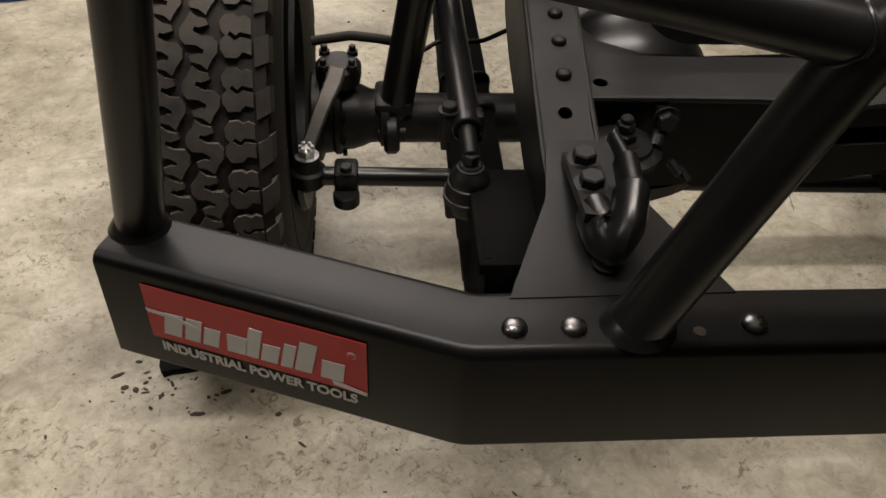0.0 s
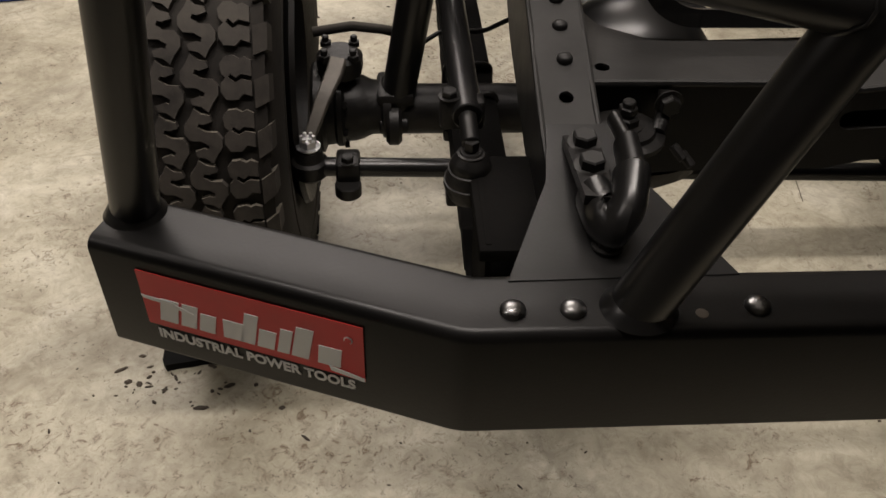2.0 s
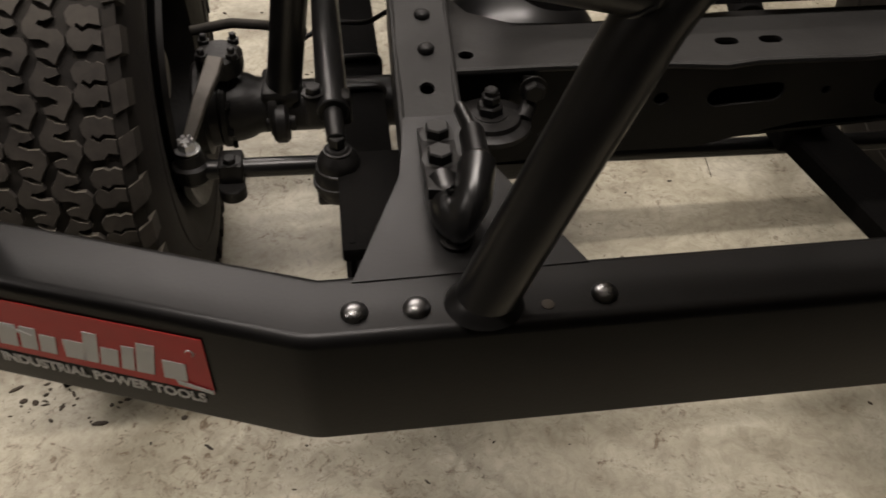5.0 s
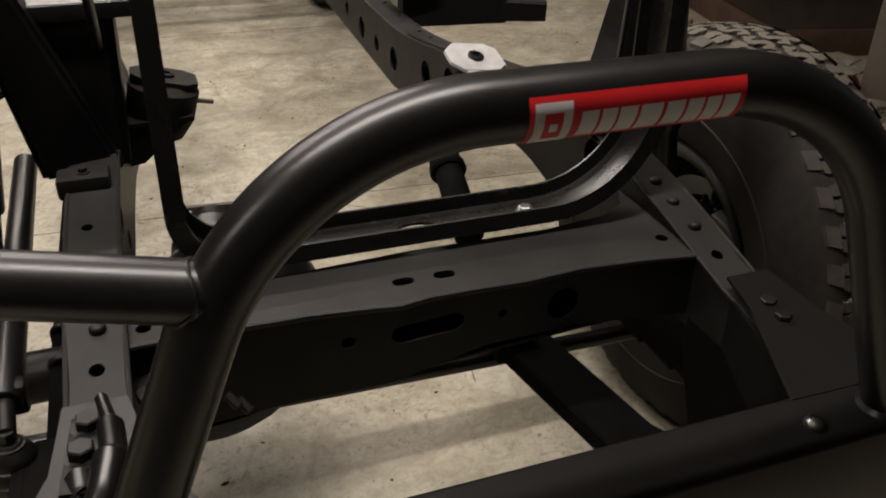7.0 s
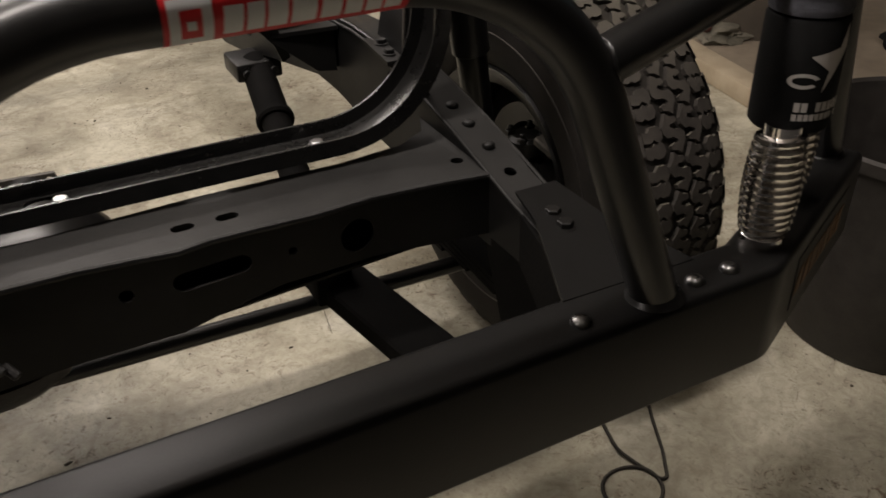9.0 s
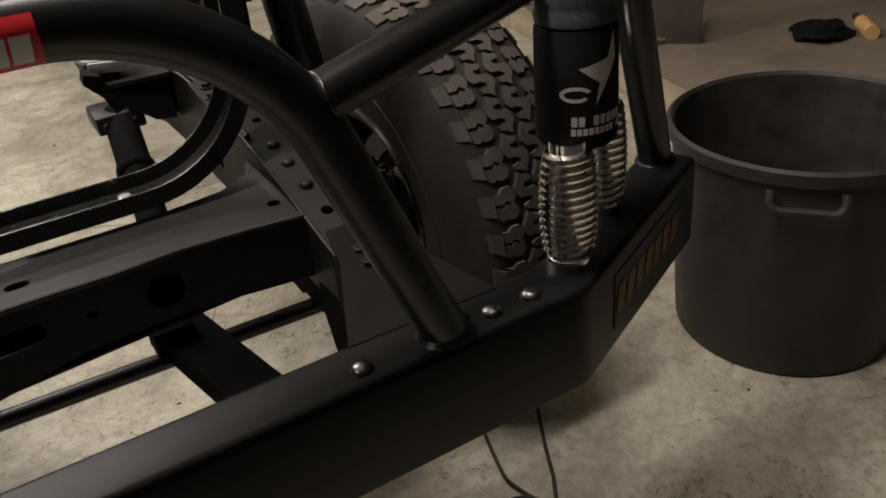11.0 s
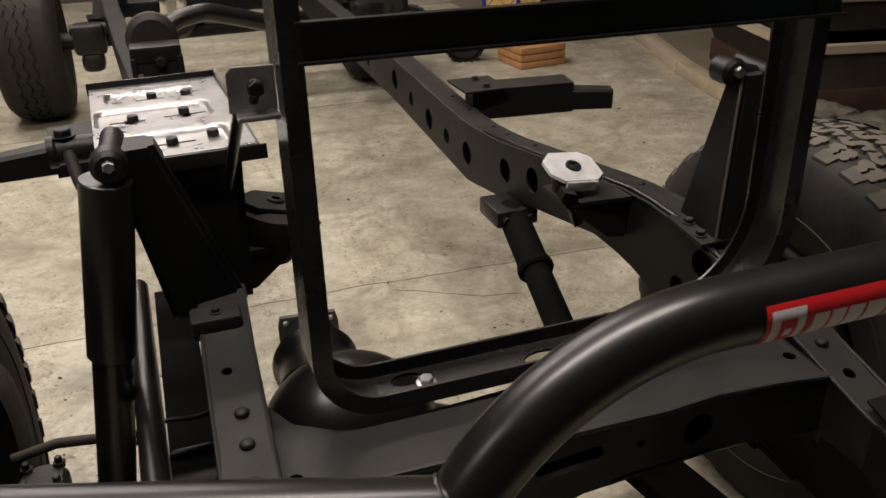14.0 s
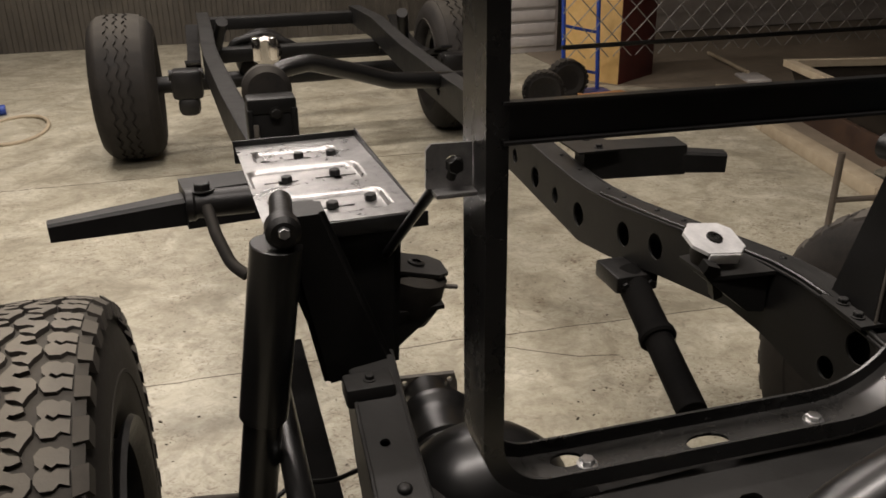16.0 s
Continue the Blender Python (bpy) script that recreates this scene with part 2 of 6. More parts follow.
def lathe(bm, profile, m=None, seg=24):
    """profile: (radius, z) from bottom to top, turned round z; closed where the radius is 0."""
    t = bmesh.new()
    rings = []
    for r, z in profile:
        if r < 1e-6:
            rings.append([t.verts.new((0, 0, z))])
        else:
            rings.append([t.verts.new((r * math.cos(2 * math.pi * i / seg), r * math.sin(2 * math.pi * i / seg), z)) for i in range(seg)])
    for a, b in zip(rings, rings[1:]):
        for i in range(seg):
            j = (i + 1) % seg
            if len(a) == 1 and len(b) > 1:
                t.faces.new((a[0], b[i], b[j]))
            elif len(b) == 1 and len(a) > 1:
                t.faces.new((a[i], a[j], b[0]))
            elif len(a) > 1:
                t.faces.new((a[i], a[j], b[j], b[i]))
    return merge(bm, t, m)


def rod(bm, a, b, r, seg=20, chamfer=0.0015, r2=None):
    m, d = aim(a, b)
    r2 = r if r2 is None else r2
    return lathe(bm, [(0, 0), (r - chamfer, 0), (r, chamfer), (r2, d - chamfer), (r2 - chamfer, d), (0, d)], m, seg)


def hexhead(bm, m, r=0.011, h=0.008, washer=True):
    """A hex bolt head with its washer, on the plane z=0 of m."""
    if washer:
        lathe(bm, [(0, 0), (r * 1.35, 0), (r * 1.35, 0.0018), (r, 0.0022), (0, 0.0022)], m, 18)
    t = bmesh.new()
    bmesh.ops.create_cone(t, cap_ends=True, segments=6, radius1=r, radius2=r, depth=h)
    bmesh.ops.translate(t, verts=t.verts, vec=(0, 0, h / 2 + 0.002))
    bmesh.ops.bevel(t, geom=[e for e in t.edges if e.verts[0].co.z > h / 2 and e.verts[1].co.z > h / 2], offset=r * 0.12, segments=1, affect="EDGES")
    return merge(bm, t, m)


def dome(bm, m, r=0.012, h=0.007, seg=18):
    return lathe(bm, [(0, -0.002), (r, -0.002), (r, 0.001)] + [(r * math.cos(a), 0.001 + h * math.sin(a)) for a in (0.35, 0.75, 1.15)] + [(0, 0.001 + h)], m, seg)


def rounded(points, radius, n=8):
    """A polyline with its inner corners rounded; radius may be one number or one for each corner."""
    pts = [Vector(p) for p in points]
    rad = radius if isinstance(radius, (list, tuple)) else [radius] * len(pts)
    out = [pts[0]]
    for i in range(1, len(pts) - 1):
        p, a, b = pts[i], (pts[i - 1] - pts[i]).normalized(), (pts[i + 1] - pts[i]).normalized()
        ang = a.angle(b)
        if ang > 3.1 or rad[i] <= 0:
            out.append(p)
            continue
        d = min(rad[i] / math.tan(ang / 2), (pts[i - 1] - p).length * 0.499, (pts[i + 1] - p).length * 0.499)
        r = d * math.tan(ang / 2)
        centre = p + (a + b).normalized() * (r / math.sin(ang / 2))
        s, e = p + a * d - centre, p + b * d - centre
        for k in range(n + 1):
            out.append(centre + s.normalized().slerp(e.normalized(), k / n) * r)
    out.append(pts[-1])
    return out


def sweep(bm, path, section, up=(0, 0, 1), cap=True, closed=False, scales=None):
    """Sweeps a closed 2D section (side, up) along a path with mitred joints."""
    pts = [Vector(p) for p in path]
    n, t, rings = len(pts), bmesh.new(), []
    ref = Vector(up)
    for i, p in enumerate(pts):
        a = (p - pts[i - 1]).normalized() if (i or closed) else (pts[1] - p).normalized()
        b = (pts[(i + 1) % n] - p).normalized() if (i < n - 1 or closed) else a
        tan = (a + b).normalized()
        side = tan.cross(ref).normalized()
        u = side.cross(tan).normalized()
        s = 1 / max(0.5, tan.dot(a))
        bend = (b - a)
        ax = bend.normalized() if bend.length > 1e-5 else None
        k = scales[i] if scales else 1
        ring = []
        for x, y in section:
            o = (side * x + u * y) * k
            if ax is not None:
                o += ax * (o.dot(ax) * (s - 1))
            ring.append(t.verts.new(p + o))
        rings.append(ring)
    m = len(section)
    for i in range(n if closed else n - 1):
        for j in range(m):
            t.faces.new((rings[i][j], rings[i][(j + 1) % m], rings[(i + 1) % n][(j + 1) % m], rings[(i + 1) % n][j]))
    if cap and not closed:
        t.faces.new(rings[0])
        t.faces.new(rings[-1][::-1])
    return merge(bm, t)


def circle(r, n=20):
    return [(r * math.cos(2 * math.pi * i / n), r * math.sin(2 * math.pi * i / n)) for i in range(n)]


def pipe(bm, points, r, bend=0.05, n=8, seg=20):
    """A round tube along a polyline with bends; frames carried along the path."""
    pts = rounded(points, bend, n)
    t, rings = bmesh.new(), []
    tan = (pts[1] - pts[0]).normalized()
    side = tan.orthogonal().normalized()
    for i, p in enumerate(pts):
        a = (p - pts[i - 1]).normalized() if i else tan
        b = (pts[i + 1] - p).normalized() if i < len(pts) - 1 else a
        cur = (a + b).normalized()
        side = (side - cur * side.dot(cur)).normalized()
        u = cur.cross(side)
        rings.append([t.verts.new(p + side * x + u * y) for x, y in circle(r, seg)])
    for a, b in zip(rings, rings[1:]):
        for j in range(seg):
            t.faces.new((a[j], a[(j + 1) % seg], b[(j + 1) % seg], b[j]))
    t.faces.new(rings[0])
    t.faces.new(rings[-1][::-1])
    return merge(bm, t)


def ring2d(cx, cy, rx, ry=None, n=20):
    ry = ry or rx
    return [(cx + rx * math.cos(2 * math.pi * i / n), cy + ry * math.sin(2 * math.pi * i / n)) for i in range(n)]


def slot2d(cx, cy, half, r, n=8):
    """A long hole: half the length between its round ends, and their radius."""
    return [(cx + half + r * math.cos(a), cy + r * math.sin(a)) for a in np.linspace(-math.pi / 2, math.pi / 2, n)] + \
           [(cx - half + r * math.cos(a), cy + r * math.sin(a)) for a in np.linspace(math.pi / 2, 1.5 * math.pi, n)]


def plate(bm, outline, thick, m=None, holes=(), warp=None):
    """A sheet in the plane z=0 of m with real holes, thick upwards; warp moves each of its points."""
    t = bmesh.new()
    edges = []
    for loop in (outline, *holes):
        vs = [t.verts.new((x, y, 0)) for x, y in loop]
        edges += [t.edges.new((vs[i], vs[(i + 1) % len(vs)])) for i in range(len(vs))]
    bmesh.ops.triangle_fill(t, use_beauty=True, use_dissolve=False, edges=edges)
    top = bmesh.ops.extrude_face_region(t, geom=t.faces[:])
    bmesh.ops.translate(t, vec=(0, 0, thick), verts=[g for g in top["geom"] if isinstance(g, bmesh.types.BMVert)])
    if warp:
        for v in t.verts:
            v.co = Vector(warp(v.co))
    return merge(bm, t, m)


def basis(o, x, y):
    """A pose with its origin and its x and y axes given."""
    x = Vector(x).normalized()
    z = x.cross(Vector(y)).normalized()
    y = z.cross(x)
    return Matrix(((x.x, y.x, z.x, o[0]), (x.y, y.y, z.y, o[1]), (x.z, y.z, z.z, o[2]), (0, 0, 0, 1)))


def at(x, y, z):
    return Matrix.Translation((x, y, z))


# ---- setting ----
bm = bmesh.new()
plate(bm, [(-6, -0.8), (7, -0.8), (7, 12), (-6, 12)], -0.1)
floor = tagged(part("floor", bm, CONCRETE, smooth=0), "grey stained concrete workshop floor", "floor", kind="structure")
# unseen floor, added dark so the bull bar's front reflects less light
bm = bmesh.new()
plate(bm, [(-6, -4), (7, -4), (7, -0.8), (-6, -0.8)], -0.1, at(0, 0, -0.012))
tagged(part("unseen_floor", bm, DARK_FLOOR, smooth=0), "dark unseen floor added in front of the slab to dim reflections", "ground", kind="structure")
random.seed(3)


def crack(pts, w):
    """A dark hairline joint that wanders a little, lying on the slab."""
    b = bmesh.new()
    line = []
    for (ax, ay), (cx, cy) in zip(pts, pts[1:]):
        n = max(2, int(math.hypot(cx - ax, cy - ay) / 0.06))
        for i in range(n):
            line.append((ax + (cx - ax) * i / n + random.uniform(-0.003, 0.003), ay + (cy - ay) * i / n + random.uniform(-0.004, 0.004), 0.0))
    sweep(b, line, [(w, -0.001), (w * 0.5, 0.0007), (-w * 0.5, 0.0007), (-w, -0.001)])
    return part("floor_joint", b, GRIT, floor, "dark hairline joint")


crack([(-2.4, 1.93), (-0.2, 1.948), (0.08, 1.947), (0.54, 1.921), (1.5, 1.88)], 0.0022)
crack([(0.2, 1.882), (0.44, 1.74), (0.62, 1.70)], 0.0018)
crack([(0.3, 0.9), (0.34, 1.1), (0.44, 1.32)], 0.0012)
crack([(-2.6, 4.0), (0.1, 4.02), (1.9, 3.97)], 0.003)
bm = bmesh.new()
plate(bm, [(1.94, 0.3), (7, 0.3), (7, 8.29), (2.15, 8.29), (2.15, 5.35), (2.92, 4.74), (2.61, 3.8), (2.36, 2.6), (2.08, 1.2)], 0.006)
tagged(part("ground", bm, BROWN_GROUND, smooth=0), "dark brown ground beyond the timber edge and wire fence", "ground", kind="structure")


def wall(name, a, b, h, mat, label):
    """A sheet-steel wall with shallow ribs from a to b."""
    a, b = Vector((*a, 0)), Vector((*b, 0))
    n, d = int((b - a).length / 0.1), (b - a).normalized()
    out = Vector((d.y, -d.x, 0))
    t = bmesh.new()
    prof = []
    for i in range(n):
        p = a + d * (i * (b - a).length / n)
        for f, o in ((0.0, 0.0), (0.45, 0.0), (0.55, 0.012), (0.95, 0.012)):
            prof.append(p + d * (f * 0.1) + out * o)
    prof.append(b)
    lo, hi = [t.verts.new(p) for p in prof], [t.verts.new(p + Vector((0, 0, h))) for p in prof]
    for i in range(len(prof) - 1):
        t.faces.new((lo[i], lo[i + 1], hi[i + 1], hi[i]))
    bk = [t.verts.new(p) for p in (a - out * 0.06, b - out * 0.06, b - out * 0.06 + Vector((0, 0, h)), a - out * 0.06 + Vector((0, 0, h)))]
    t.faces.new(bk)
    t.faces.new((lo[0], hi[0], bk[3], bk[0]))
    t.faces.new((lo[-1], hi[-1], bk[2], bk[1]))
    return tagged(part(name, t, mat, smooth=0), label, "wall", kind="structure")


wall("wall_back", (-6, 8.3), (7, 8.3), 4.2, DARKWALL, "dark ribbed steel workshop wall")
wall("wall_left", (-6, -4), (-6, 8.6), 4.2, DARKWALL, "dark ribbed steel workshop wall")
wall("wall_right", (7, 8.6), (7, -4), 4.2, DARKWALL, "dark ribbed steel workshop wall")
wall("wall_front", (7, -4), (-6, -4), 4.2, DARKWALL, "dark ribbed steel workshop wall")
# unseen ceiling, added pale so that it bounces the upward lamps
bm = bmesh.new()
plate(bm, [(-6, -4), (7, -4), (7, 8.6), (-6, 8.6)], 0.05, Matrix.Translation((0, 0, 4.2)))
tagged(part("ceiling", bm, CEILING, smooth=0), "pale unseen sheet ceiling of the workshop", "ceiling", kind="structure")

bm = bmesh.new()
for i in range(24):
    z = 0.02 + i * 0.17
    plate(bm, [(0.0, z), (0.035, z), (0.012, z + 0.168), (0.0, z + 0.168)], 4.2, basis((6.98, 7.3, 0), (0, -1, 0), (0, 0, 1)))
tagged(part("wall_siding", bm, SIDING, smooth=0), "grey horizontal weatherboard wall beyond the fence", "wall", kind="structure")

# ---- the truck chassis ----
truck = thing("truck_chassis", "bare black-painted truck chassis on wheels with a tubular bull bar", "vehicle")
TOP, BOT, F0 = 0.62, 0.487, -0.026   # bumper: top, bottom, front face
AXLE_Y, AXLE_Z, HUB_Z, REAR_Z = 0.70, 0.369, 0.40, 0.385


def bumper():
    s, h = 0.0375, (TOP - BOT) / 2
    c = 0.011
    sec = []
    for sx, sy in ((1, -1), (1, 1), (-1, 1), (-1, -1)):
        rr = c if sy > 0 else 0.006
        a0 = math.atan2(sy, sx)
        for k in range(5):
            a = a0 - math.pi / 4 + k * math.pi / 8
            sec.append((sx * (s - rr) + rr * math.cos(a), sy * (h - rr) + rr * math.sin(a)))
    b = bmesh.new()
    yc, zc = F0 + s, TOP - h
    path = [(-0.852, 0.134, zc), (-0.527, yc, zc), (0.537, yc, zc), (0.852, 0.166, zc)]
    sweep(b, rounded(path, [0, 0.03, 0.03, 0], 4), sec)
    return part("bumper", b, BUMPER, truck, "satin black folded steel bumper bar", 30)


bump = bumper()
HOOP_R, SIDE_R = 0.0255, 0.0225


def bull_bar():
    b = bmesh.new()
    pipe(b, [(-0.388, 0.002, TOP - 0.004), (-0.238, 0.012, 0.995), (0.240, 0.012, 0.995), (0.386, 0.002, TOP - 0.004)], HOOP_R, 0.22, 20, 32)
    part("centre_hoop", b, PAINT, bump, "", 40)
    for s in (-1, 1):
        b = bmesh.new()
        foot, knee = ((-0.829, 0.138, TOP - 0.004), (-0.772, 0.088, 0.965)) if s < 0 else ((0.823, 0.162, TOP - 0.004), (0.70, 0.105, 0.955))
        pipe(b, [foot, knee, (s * 0.272, 0.006, 0.888)], SIDE_R, 0.09, 12, 28)
        part("side_hoop", b, PAINT, bump, "", 40)
        # weld beads
        for c, r, k in (((s * 0.385, 0.002, TOP + 0.001), HOOP_R + 0.001, 1.075), ((foot[0], foot[1], TOP + 0.001), SIDE_R + 0.001, 1.03)):
            b = bmesh.new()
            lathe(b, [(r - 0.004, -0.004), (r + 0.005, -0.0015), (r + 0.0025, 0.0018), (r + 0.0005, 0.006), (r - 0.004, 0.011)], at(*c) @ Matrix.Diagonal((k, 1, 1, 1)), 40)
            part("weld_bead", b, PAINT, bump)
        b = bmesh.new()
        n, r = 40, SIDE_R + 0.0005
        d = (Vector(knee) - Vector((s * 0.277, 0.007, 0.888))).normalized()
        m, _ = aim(Vector((s * 0.277, 0.007, 0.888)), Vector(knee))
        pts = []
        for i in range(n):
            q = m.to_3x3() @ Vector((r * math.cos(2 * math.pi * i / n), r * math.sin(2 * math.pi * i / n), 0))
            # slide along the side tube until the bead lies on the hoop's tube
            f = Vector((s * 0.277, 0.007, 0.888)) + q
            ax = Vector((-s * 0.375, 0.02, 0.927)).normalized()
            k = 0.0
            for step in range(40):
                e = f + d * k - Vector((s * 0.277, 0.007, 0.888))
                if (e - ax * e.dot(ax)).length >= HOOP_R + 0.001:
                    break
                k += 0.001
            pts.append(f + d * (k - 0.001 + 0.0005 * math.sin(i * 2.7)))
        sweep(b, pts, circle(0.0016, 6), up=d, closed=True)
        part("weld_bead", b, PAINT, bump)
        if s < 0:
            # disc added in place of the floor showing through a hole
            b = bmesh.new()
            lathe(b, [(0, -0.002), (0.0055, -0.002), (0.0055, 0.0006), (0.0040, 0.0010), (0, 0.0008)], at(-0.333, -0.006, TOP), 16)
            part("hole_disc", b, BOARD, bump, "dull disc standing in for a small bolt hole")
        for x in ((0.283, 0.441, 0.492) if s < 0 else (0.288, 0.44, 0.49)):
            b = bmesh.new()
            dome(b, at(s * x, 0.001, TOP), 0.0115, 0.0070)
            part("bolt_head", b, NICKEL, bump, "domed plated bolt head")


bull_bar()


def wing_decal(s):
    """The plane of a wing's front face: x to the right along it, y up from the bumper's top."""
    if s < 0:
        o, x = Vector((-0.8217, 0.0825, TOP)), Vector((0.9357, -0.3527, 0))
    else:
        x = Vector((0.8979, 0.4402, 0))
        o = Vector((0.5506, -0.0234, TOP)) + x * 0.07
    return basis(o, x, (0, 0, 1)) @ Matrix.Translation((0, -0.02, 0.0012))


def flat(name, polys, m, mat, z, parent, label=""):
    b = bmesh.new()
    for p in polys:
        plate(b, p, 0.0006, m @ Matrix.Translation((0, 0, z)))
    return part(name, b, mat, parent, label, 0)


def skew(x0, x1, y0, y1, k=0.0):
    return [(x0 + k * y0, y0), (x1 + k * y0, y0), (x1 + k * y1, y1), (x0 + k * y1, y1)]


def lettering(text, size, m, mat, parent, width=None):
    cu = bpy.data.curves.new("lettering", "FONT")
    cu.body, cu.size, cu.extrude = text, size, 0.0003
    cu.offset = size * 0.03
    ob = bpy.data.objects.new("lettering_tmp", cu)
    scene.collection.objects.link(ob)
    dg = bpy.context.evaluated_depsgraph_get()
    me = bpy.data.meshes.new_from_object(ob.evaluated_get(dg))
    bpy.data.objects.remove(ob)
    xs = [v.co.x for v in me.vertices]
    if width:
        k = width / (max(xs) - min(xs))
        me.transform(Matrix.Diagonal((k, 1, 1, 1)) @ Matrix.Translation((-min(xs), 0, 0)))
    me.transform(m)
    me.materials.append(mat)
    out = new("lettering", me)
    out.parent = parent
    return out


mL = wing_decal(-1)
DW = 0.219
field = flat("decal", [[(0, -0.069), (DW, -0.071), (DW, 0), (0, 0)]], mL, RED, 0, bump, "red sign field with white wordmark shapes")
x = 0.026
for wd, hi, k in ((0.022, 0.030, 0.2), (0.019, 0.030, 0.2), (0.019, 0.024, 0.2), (0.024, 0.024, 0.1), (0.016, 0.040, 0.2), (0.020, 0.024, 0.2), (0.014, 0.032, 0.2), (0.020, 0.040, 0.2), (0.026, 0.024, 0.1)):
    flat("wordmark_shape", [skew(x, x + wd * 0.84, -0.060, -0.060 + hi, k)], mL, WHITE, 0.0008, field, "white slanted wordmark block")
    x += wd
flat("wordmark_stroke", [[(0.0, -0.030), (0.03, -0.031), (0.052, -0.040), (0.05, -0.043), (0.028, -0.036), (0.002, -0.034)]], mL, WHITE, 0.0012, field, "white lead-in stroke")
flat("wordmark_stroke", [[(0.185, -0.060), (DW, -0.066), (DW, -0.0705), (0.187, -0.066)]], mL, WHITE, 0.0012, field, "white tail stroke")
flat("mark_ring", [ring2d(DW - 0.014, -0.020, 0.0042, n=14)], mL, WHITE, 0.0008, field)
flat("mark_ring", [ring2d(DW - 0.014, -0.020, 0.0032, n=14)], mL, RED, 0.0016, field)
lettering("INDUSTRIAL POWER TOOLS", 0.0165, mL @ at(0.008, -0.086, 0.0003), WHITE, bump, DW - 0.018)
mR = wing_decal(1)
fieldR = flat("decal", [skew(0.0, 0.225, -0.085, -0.008, 0.0)], mR, BUMPER, -0.0004, bump, "dark sign with faded orange shapes")
for i in range(7):
    flat("wordmark_shape", [skew(0.016 + 0.03 * i, 0.016 + 0.03 * i + 0.022, -0.065, -0.028, 0.2)], mR, AMBER, 0.0008, fieldR, "faded orange block")


def hoop_patch(name, x0, x1, a0, a1, mat, lift, parent, label="", skewed=0.0):
    """A patch wrapped round the top of the hoop: along x, and from angle a0 to a1 below or above the front."""
    b = bmesh.new()
    n, k = 10, 3
    rows = []
    for i in range(n + 1):
        a = radians(a0 + (a1 - a0) * i / n)
        r = HOOP_R + lift
        off = skewed * i / n
        rows.append([b.verts.new((x0 + off + (x1 - x0) * j / k, 0.012 - r * math.cos(a), 0.995 + r * math.sin(a))) for j in range(k + 1)])
    for i in range(n):
        for j in range(k):
            b.faces.new((rows[i][j], rows[i][j + 1], rows[i + 1][j + 1], rows[i + 1][j]))
    return part(name, b, mat, parent, label, 60)


hd = hoop_patch("decal", -0.068, 0.104, -66, 30, RED, 0.0006, bump, "red sign with white wordmark shapes")
hoop_patch("badge_square", -0.064, -0.036, -60, 20, WHITE, 0.001, hd, "white badge square")
hoop_patch("badge_shape", -0.057, -0.043, -42, 4, RED, 0.0014, hd, "red badge shape")
hoop_patch("badge_shape", -0.053, -0.047, -26, -12, WHITE, 0.0018, hd, "white badge dot")
x = -0.030
for wd in (0.0155, 0.014, 0.0165, 0.021, 0.0175, 0.0155, 0.0145, 0.0155):
    hoop_patch("wordmark_shape", x, x + wd * 0.84, -46, 2, WHITE, 0.001, hd, "", 0.0012)
    x += wd * 1.0


# ---- frame rails ----
RY = [0.18, 0.25, 0.316, 0.364, 0.475, 0.6, 0.7, 0.8, 0.9, 1.136, 1.335, 1.5, 1.7, 1.9, 2.2, 2.8, 3.6, 4.3, 5.0]
RTOP = [0.600, 0.612, 0.627, 0.645, 0.672, 0.695, 0.716, 0.718, 0.708, 0.680, 0.655, 0.645, 0.653, 0.664, 0.672, 0.66, 0.66, 0.70, 0.68]
RBOT = [0.535, 0.525, 0.520, 0.522, 0.535, 0.545, 0.555, 0.585, 0.595, 0.560, 0.520, 0.496, 0.512, 0.525, 0.54, 0.54, 0.545, 0.59, 0.58]
RX = [0.397, 0.397, 0.396, 0.395, 0.392, 0.388, 0.382, 0.374, 0.366, 0.348, 0.338, 0.334, 0.332, 0.332, 0.335, 0.35, 0.36, 0.36, 0.36]
HW = 0.031


